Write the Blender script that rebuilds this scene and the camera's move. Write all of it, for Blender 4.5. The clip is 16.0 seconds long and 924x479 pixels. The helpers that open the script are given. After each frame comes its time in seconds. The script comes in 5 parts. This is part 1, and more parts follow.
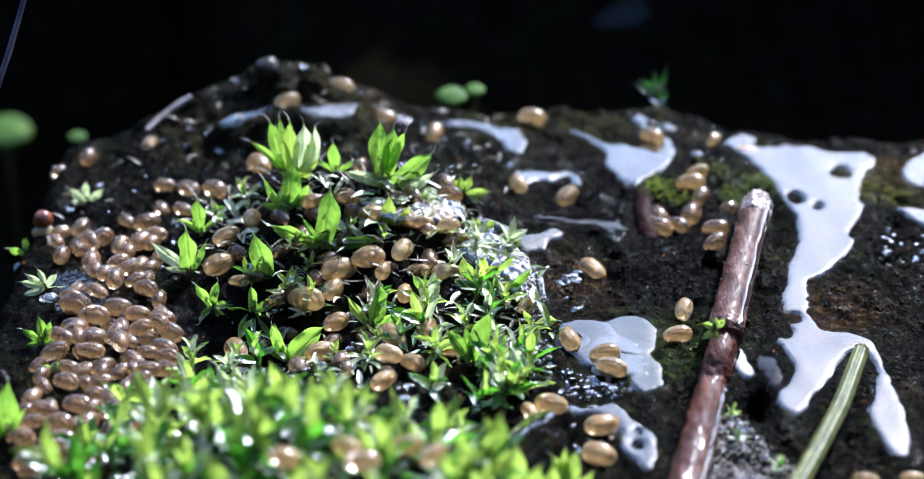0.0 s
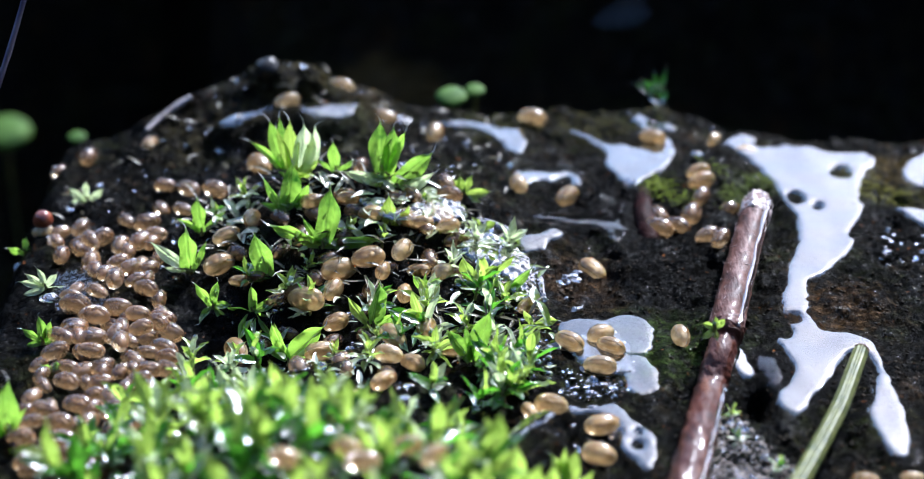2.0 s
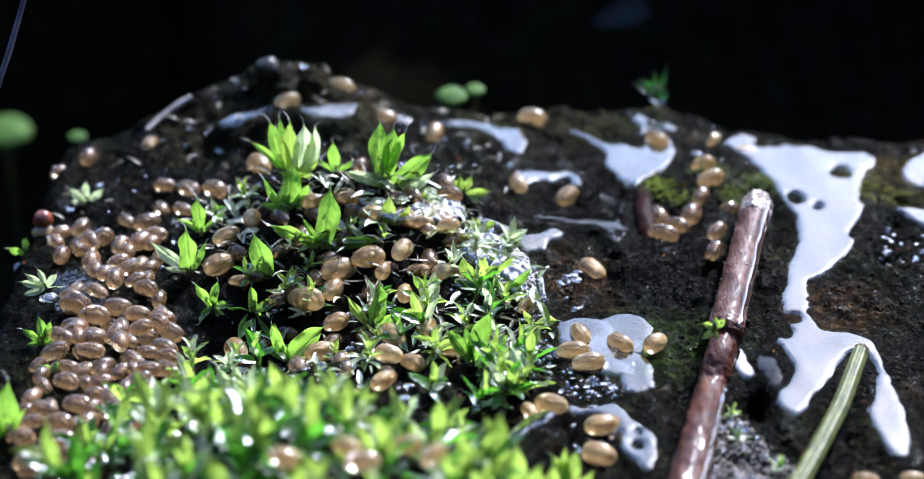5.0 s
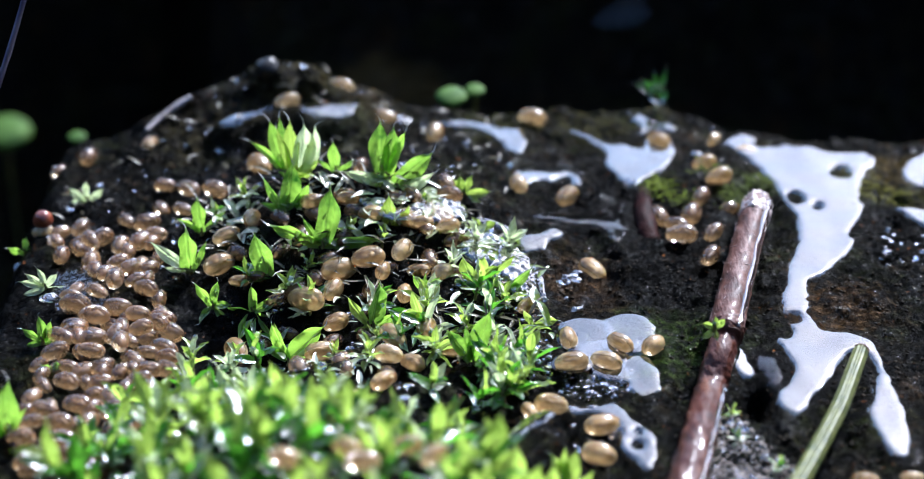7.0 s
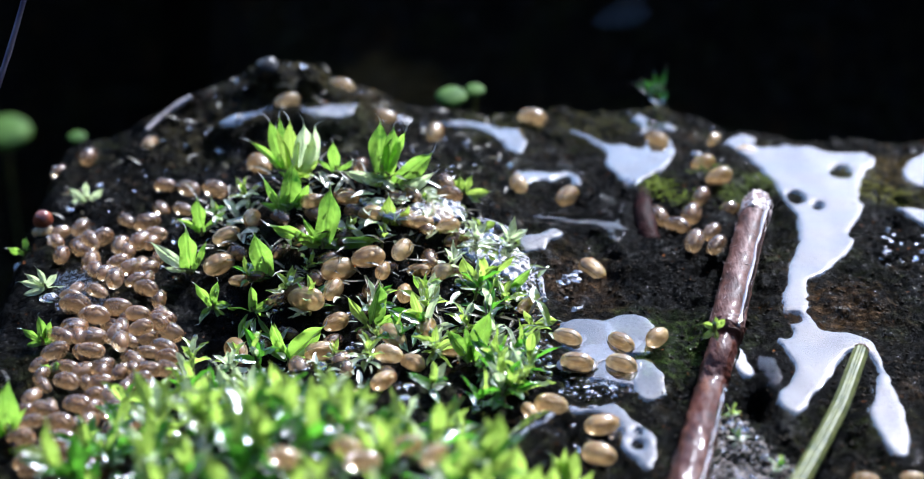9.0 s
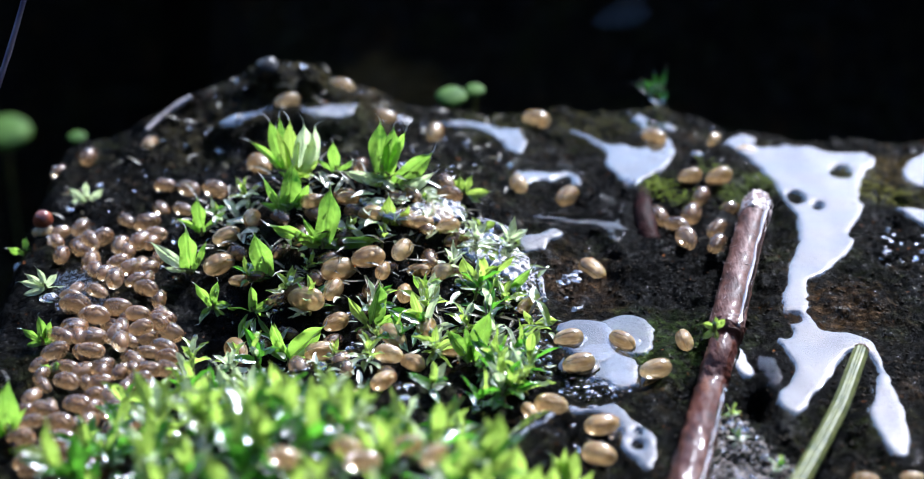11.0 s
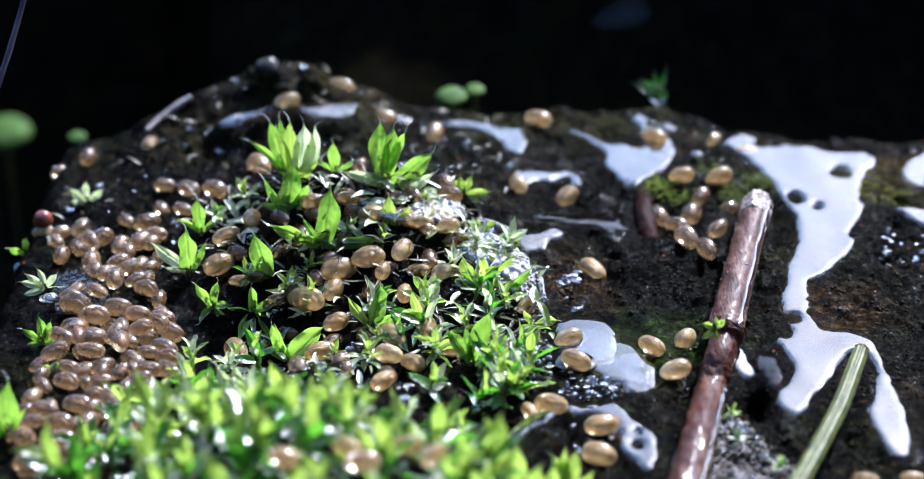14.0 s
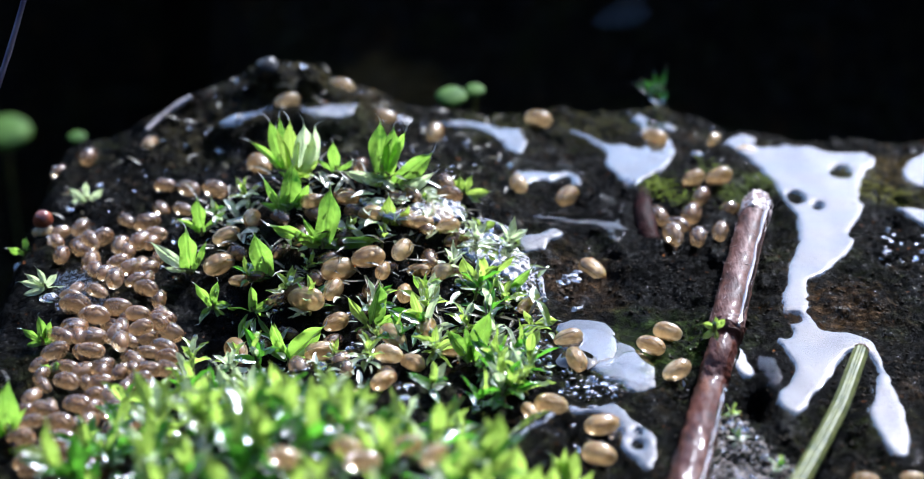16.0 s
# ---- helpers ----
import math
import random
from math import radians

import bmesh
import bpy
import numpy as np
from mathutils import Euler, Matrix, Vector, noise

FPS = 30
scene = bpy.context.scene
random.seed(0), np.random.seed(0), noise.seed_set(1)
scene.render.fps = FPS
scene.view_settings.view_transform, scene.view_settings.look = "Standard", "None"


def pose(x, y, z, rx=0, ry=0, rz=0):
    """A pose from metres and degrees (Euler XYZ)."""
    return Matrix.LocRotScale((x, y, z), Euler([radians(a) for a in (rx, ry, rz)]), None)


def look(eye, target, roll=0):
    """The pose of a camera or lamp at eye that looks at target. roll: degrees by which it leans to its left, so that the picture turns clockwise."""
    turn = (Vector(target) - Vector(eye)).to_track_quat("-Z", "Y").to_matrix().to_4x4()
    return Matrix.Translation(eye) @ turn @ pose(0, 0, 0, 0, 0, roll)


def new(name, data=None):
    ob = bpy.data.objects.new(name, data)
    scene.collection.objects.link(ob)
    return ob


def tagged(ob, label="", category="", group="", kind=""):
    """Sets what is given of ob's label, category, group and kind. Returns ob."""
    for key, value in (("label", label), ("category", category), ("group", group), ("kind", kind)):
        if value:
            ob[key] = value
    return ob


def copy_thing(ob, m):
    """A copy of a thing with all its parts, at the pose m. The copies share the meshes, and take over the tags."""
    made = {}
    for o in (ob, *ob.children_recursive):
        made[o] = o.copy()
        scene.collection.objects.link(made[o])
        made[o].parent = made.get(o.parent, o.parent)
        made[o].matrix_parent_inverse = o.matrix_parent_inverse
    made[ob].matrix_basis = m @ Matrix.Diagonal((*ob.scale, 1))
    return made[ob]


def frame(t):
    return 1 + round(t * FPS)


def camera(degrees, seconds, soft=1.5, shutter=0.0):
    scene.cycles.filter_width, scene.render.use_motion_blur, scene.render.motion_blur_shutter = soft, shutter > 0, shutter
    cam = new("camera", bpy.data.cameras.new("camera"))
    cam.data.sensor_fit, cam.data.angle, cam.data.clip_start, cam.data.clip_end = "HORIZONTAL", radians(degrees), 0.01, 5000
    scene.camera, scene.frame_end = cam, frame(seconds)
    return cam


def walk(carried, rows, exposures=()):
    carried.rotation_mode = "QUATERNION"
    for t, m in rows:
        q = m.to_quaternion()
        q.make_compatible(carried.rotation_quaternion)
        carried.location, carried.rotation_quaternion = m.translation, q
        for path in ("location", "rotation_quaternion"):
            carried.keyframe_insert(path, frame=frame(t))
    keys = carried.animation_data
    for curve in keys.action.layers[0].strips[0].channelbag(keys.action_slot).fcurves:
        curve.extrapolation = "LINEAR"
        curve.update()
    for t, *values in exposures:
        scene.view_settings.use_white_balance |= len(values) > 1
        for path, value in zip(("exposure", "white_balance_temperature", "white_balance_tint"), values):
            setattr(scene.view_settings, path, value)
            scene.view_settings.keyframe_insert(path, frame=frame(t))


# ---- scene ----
cam = camera(28, 16.0, soft=0.75)
STAND = look((0, -0.05889, 0.034), (0, 0, 0))
walk(cam, [(0.0, STAND), (16.0, STAND)], exposures=[(0.0, 1.2, 5380, 14), (16.0, 1.2, 5380, 14)])
cam.data.dof.use_dof = True
cam.data.dof.focus_distance = 0.063
cam.data.dof.aperture_fstop = 56


MM = 0.001          # everything below is laid out in millimetres


def ramp(a, b, v):
    t = np.clip((np.asarray(v, float) - a) / (b - a), 0, 1)
    return t * t * (3 - 2 * t)


def grain(x, y, size, seed):
    """Smooth gradient noise of the given grain size in mm, about -1 to 1."""
    x, y = np.asarray(x, float) / size, np.asarray(y, float) / size
    ix, iy = np.floor(x), np.floor(y)
    fx, fy = x - ix, y - iy

    def corner(cx, cy):
        h = np.sin((ix + cx) * 127.1 + (iy + cy) * 311.7 + seed * 74.7) * 43758.5453
        a = (h - np.floor(h)) * 2 * np.pi
        return np.cos(a) * (fx - cx) + np.sin(a) * (fy - cy)

    ux, uy = fx * fx * fx * (fx * (fx * 6 - 15) + 10), fy * fy * fy * (fy * (fy * 6 - 15) + 10)
    low = corner(0, 0) * (1 - ux) + corner(1, 0) * ux
    high = corner(0, 1) * (1 - ux) + corner(1, 1) * ux
    return (low * (1 - uy) + high * uy) * 1.5


def hump(x, y, cx, cy, sx, sy, h):
    return h * np.exp(-((x - cx) / sx) ** 2 - ((y - cy) / sy) ** 2)


def lie(x, y):
    """The lie of the wet stone without its fine relief, in mm."""
    x, y = np.asarray(x, float), np.asarray(y, float)
    rim = np.interp(x, (-60, -30, -20, -16.5, -12, -8, 0, 6, 8.5, 10, 12, 14, 60), (5, 6, 6.5, 7.4, 9.6, 11.2, 10.4, 10.6, 10.8, 9.6, 8.5, 8.0, 7.7))
    over = np.clip(y - rim, 0, None)
    z = -17 * (1 - np.exp(-(over / 5.0) ** 1.7))
    z = z + hump(x, y, -7.4, 9.8, 3.9, 2.8, 2.4) + hump(x, y, -3.6, 1.2, 4.6, 3.6, 2.4)
    z = z - hump(x, y, -6.5, -6.2, 3.2, 1.8, 1.3) + hump(x, y, -5.2, -16.2, 4.8, 2.5, 3.0) + hump(x, y, -4.2, -20.2, 6.4, 2.2, 3.0) + hump(x, y, 0.4, -18.4, 1.6, 1.3, 1.7)
    z = z + hump(x, y, 9.0, 4.6, 2.2, 1.2, 0.5)
    z = z - 12 * ramp(-15.3, -21, x) * ramp(-14, -5, y)
    z = z - hump(x, y, 9.35, -10.3, 0.6, 0.95, 1.1) + hump(x, y, 10.3, -9.9, 0.45, 0.9, 0.45)
    far = np.hypot(x, y)
    # bank at the back, raised to keep the ground behind in shade
    z = z + 45 * ramp(46, 84, far) * ramp(0, 35, y + 0.35 * np.abs(x))
    # unseen rise behind the camera, added to block low sky light
    z = z + 150 * ramp(95, 200, far) * ramp(25, -40, y)
    return z


def relief(x, y):
    """Height of the wet stone in mm, with its lumps and pits."""
    near = 1 - ramp(30, 60, np.hypot(x, y))
    bumps = 0.34 * grain(x, y, 2.6, 1) + 0.2 * grain(x, y, 0.95, 2) + 0.11 * grain(x, y, 0.4, 3) + 0.06 * grain(x, y, 0.21, 8)
    coarse = 4 * grain(x, y, 31, 4) * (1 - near) + 1.5 * grain(x, y, 9, 5) * ramp(25, 45, np.hypot(x, y))
    return lie(x, y) + bumps * (0.3 + 0.7 * near) + coarse


# ---- daylight: sun behind the stone to one side, clear sky ----
SUN_AZIMUTH, SUN_HEIGHT = 30.0, 40.0      # degrees from +y towards +x, and above the horizon
world = bpy.data.worlds.new("sky")
scene.world = world
world.use_nodes = True
wn = world.node_tree.nodes
sky = wn.new("ShaderNodeTexSky")
sky.sky_type, sky.sun_disc = "NISHITA", False
sky.sun_elevation, sky.sun_rotation = radians(SUN_HEIGHT), radians(SUN_AZIMUTH)
sky.dust_density, sky.air_density, sky.ozone_density = 1.8, 1.2, 2.0
wn["Background"].inputs["Strength"].default_value = 0.15
world.node_tree.links.new(sky.outputs["Color"], wn["Background"].inputs["Color"])

sun = new("sun", bpy.data.lights.new("sun", "SUN"))
sun.data.energy, sun.data.angle, sun.data.color = 5.0, radians(0.5), (1.0, 0.96, 0.9)
_a, _h = radians(SUN_AZIMUTH), radians(SUN_HEIGHT)
sun.matrix_world = look((0.3 * math.sin(_a) * math.cos(_h), 0.3 * math.cos(_a) * math.cos(_h), 0.3 * math.sin(_h)), (0, 0, 0))


# ---- materials ----
class Nodes:
    """Short hand for building a node material."""

    def __init__(self, name):
        self.mat = bpy.data.materials.new(name)
        self.mat.use_nodes = True
        self.tree = self.mat.node_tree
        self.tree.nodes.clear()
        self.out = self.tree.nodes.new("ShaderNodeOutputMaterial")
        self.where = self.add("ShaderNodeTexCoord").outputs["Object"]

    def add(self, kind, **inputs):
        n = self.tree.nodes.new(kind)
        for key, value in inputs.items():
            self.set(n, key.replace("_", " "), value)
        return n

    def set(self, n, key, value):
        socket = n.inputs[int(key[1:])] if key[0] == "i" and key[1:].isdigit() else n.inputs[key]
        if isinstance(value, bpy.types.NodeSocket):
            self.tree.links.new(value, socket)
        else:
            socket.default_value = value

    def noise(self, size_mm, detail=3.0, rough=0.55, where=None):
        n = self.add("ShaderNodeTexNoise", Scale=1000.0 / size_mm, Detail=detail, Roughness=rough)
        self.set(n, "Vector", where or self.where)
        return n.outputs["Fac"]

    def cells(self, size_mm, feature="F1"):
        n = self.add("ShaderNodeTexVoronoi", Scale=1000.0 / size_mm)
        n.feature = feature
        self.set(n, "Vector", self.where)
        return n.outputs["Distance"]

    def ramp(self, fac, *stops):
        n = self.add("ShaderNodeValToRGB", Fac=fac)
        n.color_ramp.elements.remove(n.color_ramp.elements[1])
        for i, (at, c) in enumerate(stops):
            e = n.color_ramp.elements[0] if i == 0 else n.color_ramp.elements.new(at)
            e.position = at
            e.color = (c, c, c, 1) if isinstance(c, (int, float)) else (*c, 1)
        return n.outputs["Color"]

    def mix(self, fac, a, b, mode="MIX"):
        n = self.add("ShaderNodeMix")
        n.data_type, n.blend_type = "RGBA", mode
        self.set(n, "i0", fac)
        for i, v in ((6, a), (7, b)):
            self.set(n, "i%d" % i, v if isinstance(v, bpy.types.NodeSocket) else (*v, 1))
        return n.outputs[2]

    def chance(self):
        return self.add("ShaderNodeObjectInfo").outputs["Random"]

    def bump(self, height, depth_mm, strength=1.0, normal=None):
        n = self.add("ShaderNodeBump", Strength=strength, Distance=depth_mm * MM, Height=height)
        if normal:
            self.set(n, "Normal", normal)
        return n.outputs["Normal"]

    def shader(self, **inputs):
        return self.add("ShaderNodeBsdfPrincipled", **inputs)

    def done(self, s):
        self.tree.links.new(s.outputs[0], self.out.inputs["Surface"])
        return self.mat


# patches of algae and rust on the stone: place, size in mm, colour
STAINS = [((16.04, 4.19, -0.01), 3.4, (0.09, 0.085, 0.01)),
          ((4.49, -3.09, 0.02), 3.6, (0.04, 0.021, 0.007)),
          ((7.0, -6.9, -0.01), 4.4, (0.026, 0.042, 0.006)),
          ((12.88, -5.0, -0.0), 3.2, (0.05, 0.026, 0.008)),
          ((1.36, 9.5, 0.01), 3.6, (0.034, 0.034, 0.008)),
          ((5.22, 9.28, -0.01), 3.2, (0.042, 0.038, 0.009)),
          ((-3.94, 9.28, 1.06), 3.4, (0.04, 0.03, 0.01)),
          ((-8.93, 6.21, 0.49), 3.4, (0.03, 0.03, 0.009)),
          ((7.69, 9.81, -0.0), 2.6, (0.03, 0.032, 0.008)),
          ((17.24, 5.39, -0.0), 2.6, (0.06, 0.04, 0.008)),
          ((7.36, 3.48, 0.12), 2.0, (0.06, 0.075, 0.01)),
          ((11.01, 3.78, 0.13), 1.8, (0.05, 0.07, 0.01)),
          ((-6.73, 8.7, 2.0), 4.0, (0.034, 0.028, 0.009)),
          ((-9.05, 7.72, 1.16), 4.2, (0.03, 0.025, 0.009)),
          ((-10.93, 7.26, 0.47), 3.4, (0.026, 0.021, 0.008)),
          ((-3.13, 46.9, -16.91), 4.2, (0.1, 0.068, 0.022)),
          ((-5.41, 48.37, -16.37), 3.6, (0.1, 0.068, 0.022)),
          ((-4.8, 7.49, 0.88), 3.0, (0.05, 0.05, 0.02))]


# near-black patches: wet mud, and shade of hollows and edges put into the colour
SHADED_MUD = [((-15.6, -4.5, 0.0), 6.0, (0.001, 0.0009, 0.0006)),
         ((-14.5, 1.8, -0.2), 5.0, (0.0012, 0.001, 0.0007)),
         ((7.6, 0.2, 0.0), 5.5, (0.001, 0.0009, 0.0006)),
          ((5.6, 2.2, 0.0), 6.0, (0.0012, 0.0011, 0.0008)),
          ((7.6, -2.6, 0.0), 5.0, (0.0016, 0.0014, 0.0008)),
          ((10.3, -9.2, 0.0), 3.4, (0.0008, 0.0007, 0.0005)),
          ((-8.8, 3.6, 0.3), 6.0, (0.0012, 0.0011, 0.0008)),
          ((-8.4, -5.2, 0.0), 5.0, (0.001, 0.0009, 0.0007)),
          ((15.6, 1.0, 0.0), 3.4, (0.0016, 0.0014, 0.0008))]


def stone_material():
    m = Nodes("wet dark stone with algae and grit")
    mid, fine = m.noise(1.3, 6, 0.7), m.noise(0.16, 4, 0.65)
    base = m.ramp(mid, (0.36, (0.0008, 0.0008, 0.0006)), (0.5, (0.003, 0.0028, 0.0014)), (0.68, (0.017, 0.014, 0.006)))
    rust = m.ramp(m.noise(2.6, 6, 0.8), (0.55, 0.0), (0.66, 1.0))
    base = m.mix(rust, base, (0.036, 0.018, 0.005))
    moss = m.ramp(m.noise(3.4, 7, 0.78), (0.5, 0.0), (0.62, 0.8))
    base = m.mix(moss, base, (0.016, 0.019, 0.0035))

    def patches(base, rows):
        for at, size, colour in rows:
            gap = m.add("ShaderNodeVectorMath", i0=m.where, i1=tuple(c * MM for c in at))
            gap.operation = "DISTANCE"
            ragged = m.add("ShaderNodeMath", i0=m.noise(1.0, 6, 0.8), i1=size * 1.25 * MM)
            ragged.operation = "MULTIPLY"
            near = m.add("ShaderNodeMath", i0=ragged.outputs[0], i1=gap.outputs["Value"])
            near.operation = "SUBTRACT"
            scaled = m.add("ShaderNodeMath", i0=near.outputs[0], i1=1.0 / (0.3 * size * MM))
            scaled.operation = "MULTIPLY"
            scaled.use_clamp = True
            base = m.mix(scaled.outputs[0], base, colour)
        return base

    base = patches(base, STAINS)
    base = m.mix(m.ramp(fine, (0.58, 0.0), (0.72, 0.7)), base, (0.016, 0.013, 0.007))
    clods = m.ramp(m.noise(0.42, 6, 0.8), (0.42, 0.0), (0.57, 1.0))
    # near-black base colour between the clods, where the bump is low
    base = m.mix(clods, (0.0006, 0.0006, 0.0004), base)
    base = m.mix(m.ramp(m.noise(0.13, 3), (0.63, 0.0), (0.72, 0.9)), base, (0.07, 0.058, 0.027))
    # shade and mud painted over the rest of the stone's colour
    base = patches(base, SHADED_MUD)
    base = m.mix(m.ramp(m.noise(0.2, 2, 0.5), (0.71, 0.0), (0.75, 0.9)), base, (0.2, 0.07, 0.015))
    rough = m.ramp(m.noise(0.7, 3), (0.38, 0.25), (0.55, 0.6))
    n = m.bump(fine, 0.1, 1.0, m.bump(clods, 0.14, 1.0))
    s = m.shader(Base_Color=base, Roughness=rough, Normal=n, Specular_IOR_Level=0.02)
    m.set(s, "Coat Weight", m.ramp(m.noise(1.1, 4, 0.7), (0.5, 0.0), (0.66, 0.12)))
    m.set(s, "Coat IOR", 1.33)
    m.set(s, "Coat Roughness", 0.09)
    m.set(s, "Coat Normal", m.bump(m.noise(0.28, 3, 0.6), 0.12, 1.0))
    return m.done(s)


def water_material(name, sheen):
    m = Nodes(name)
    s = m.shader(Base_Color=(0.9, 0.93, 1.0, 1), Roughness=0.03, IOR=1.33)
    m.set(s, "Transmission Weight", 1.0)
    m.set(s, "Coat Weight", 1.0)
    m.set(s, "Coat IOR", sheen)
    m.set(s, "Coat Roughness", 0.02)
    return m.done(s)


def leaf_material(name, dark, light, glow):
    m = Nodes(name)
    along = m.add("ShaderNodeSeparateXYZ", Vector=m.where).outputs["Z"]
    along = m.add("ShaderNodeMath", i0=along, i1=1000.0)
    along.operation = "MULTIPLY"
    along = along.outputs[0]
    c = m.mix(m.chance(), dark, light)
    c = m.mix(m.ramp(m.noise(0.35, 4, 0.65), (0.4, 0.0), (0.62, 0.7)), c, light)
    c = m.mix(m.ramp(m.noise(0.22, 5, 0.7), (0.5, 0.0), (0.68, 0.75)), c, tuple(0.35 * v for v in dark))
    c = m.mix(m.ramp(m.noise(0.6, 4, 0.7), (0.58, 0.0), (0.7, 0.6)), c, tuple(0.5 * v + w for v, w in zip(light, (0.06, 0.03, 0.004))))
    foot = tuple(0.5 * v + w for v, w in zip(light, (0.07, 0.06, 0.012)))
    c = m.mix(m.ramp(along, (0.0, 0.9), (0.4, 0.0)), c, foot)
    c = m.mix(m.ramp(along, (0.86, 0.0), (0.98, 0.7)), c, (0.34, 0.36, 0.22))
    across = m.add("ShaderNodeSeparateXYZ", Vector=m.where).outputs["X"]
    across = m.add("ShaderNodeMath", i0=across)
    across.operation = "ABSOLUTE"
    across = m.add("ShaderNodeMath", i0=across.outputs[0], i1=1000.0)
    across.operation = "MULTIPLY"
    rib = m.ramp(across.outputs[0], (0.008, 1.0), (0.03, 0.0))
    c = m.mix(rib, c, tuple(0.6 * v + 0.05 for v in light))
    n = m.bump(rib, 0.03, 0.8, m.bump(m.noise(0.09, 3), 0.02, 0.8, m.bump(m.noise(0.4, 2), 0.08, 0.6)))
    s = m.shader(Base_Color=c, Roughness=0.45, Normal=n, Specular_IOR_Level=0.2)
    through_leaf = m.mix(m.chance(), m.mix(m.ramp(m.noise(0.5, 3), (0.35, 0.0), (0.65, 1.0)), dark, glow), glow)
    through_leaf = m.mix(m.ramp(m.noise(0.16, 4, 0.7), (0.45, 0.0), (0.7, 0.5)), through_leaf, tuple(0.5 * v for v in glow))
    t = m.add("ShaderNodeBsdfTranslucent", Color=through_leaf, Normal=n)
    both = m.add("ShaderNodeMixShader", i0=0.62)
    m.tree.links.new(s.outputs[0], both.inputs[1])
    m.tree.links.new(t.outputs[0], both.inputs[2])
    gloss = m.add("ShaderNodeBsdfGlossy", Color=(1, 1, 1, 1), Roughness=0.3, Normal=n)
    sheen = m.add("ShaderNodeMath", i0=m.add("ShaderNodeFresnel", IOR=1.45, Normal=n).outputs[0], i1=0.15)
    sheen.operation = "MULTIPLY"
    wet_leaf = m.add("ShaderNodeMixShader", i0=sheen.outputs[0])
    m.tree.links.new(both.outputs[0], wet_leaf.inputs[1])
    m.tree.links.new(gloss.outputs[0], wet_leaf.inputs[2])
    return m.done(wet_leaf)


def shell_material(name, *tones):
    """A thin wet shell: one end warmer, the hinge darker, faint growth lines, see-through in places."""
    m = Nodes(name)
    axis = m.add("ShaderNodeSeparateXYZ", Vector=m.where)

    def along(socket, low, high):
        n = m.add("ShaderNodeMapRange", Value=axis.outputs[socket])
        n.inputs["From Min"].default_value, n.inputs["From Max"].default_value = low * MM, high * MM
        return n.outputs[0]

    c = m.ramp(m.chance(), *((i / (len(tones) - 1), t) for i, t in enumerate(tones)))
    c = m.mix(m.ramp(along("X", -0.5, 0.5), (0.25, 0.0), (0.85, 0.55)), c, tuple(v * k for v, k in zip(tones[-1], (1.05, 0.86, 0.62))))
    c = m.mix(m.ramp(along("Z", -0.3, 0.32), (0.6, 0.0), (1.0, 0.65)), c, tuple(0.4 * v for v in tones[0]))
    blotch = m.noise(0.42, 4, 0.6)
    c = m.mix(m.ramp(blotch, (0.47, 0.0), (0.66, 0.5)), c, tuple(0.5 * v for v in tones[1]))
    stretch = m.add("ShaderNodeMapping", Vector=m.where, Scale=(0.25, 1.0, 1.0)).outputs[0]
    lines = m.noise(0.12, 3, 0.6, stretch)
    c = m.mix(m.ramp(lines, (0.5, 0.0), (0.68, 0.4)), c, tuple(min(1, 1.3 * v) for v in tones[-1]))
    n = m.bump(lines, 0.012, 0.5, m.bump(m.noise(0.3, 2), 0.03, 0.6))
    s = m.shader(Base_Color=c, Roughness=0.45, Normal=n, Specular_IOR_Level=0.2)
    m.set(s, "Subsurface Weight", 0.5)
    m.set(s, "Subsurface Radius", (0.7, 0.5, 0.3))
    m.set(s, "Subsurface Scale", 0.0003)
    thin = m.add("ShaderNodeBsdfTranslucent", Color=m.mix(0.5, c, (0.7, 0.45, 0.2)), Normal=n)
    lit = m.add("ShaderNodeMixShader", i0=0.25)
    m.tree.links.new(s.outputs[0], lit.inputs[1])
    m.tree.links.new(thin.outputs[0], lit.inputs[2])
    clear = m.add("ShaderNodeBsdfTransparent", Color=(0.97, 0.86, 0.66, 1))
    both = m.add("ShaderNodeMixShader", i0=m.ramp(m.noise(0.5, 2), (0.35, 0.25), (0.65, 0.5)))
    m.tree.links.new(lit.outputs[0], both.inputs[1])
    m.tree.links.new(clear.outputs[0], both.inputs[2])
    gloss = m.add("ShaderNodeBsdfGlossy", Color=(1, 1, 1, 1), Roughness=0.15, Normal=n)
    wet = m.add("ShaderNodeMixShader", i0=m.add("ShaderNodeFresnel", IOR=1.42, Normal=n).outputs[0])
    m.tree.links.new(both.outputs[0], wet.inputs[1])
    m.tree.links.new(gloss.outputs[0], wet.inputs[2])
    return m.done(wet)


def plain_material(name, a, b, size_mm, rough, depth_mm=0.02, coat=0.4, gloss=0.5):
    m = Nodes(name)
    c = m.ramp(m.noise(size_mm, 4), (0.33, a), (0.67, b))
    n = m.bump(m.noise(size_mm * 0.3, 3), depth_mm, 0.7)
    s = m.shader(Base_Color=c, Roughness=rough, Normal=n, Specular_IOR_Level=gloss)
    m.set(s, "Coat Weight", coat)
    m.set(s, "Coat Roughness", 0.12)
    return m.done(s)


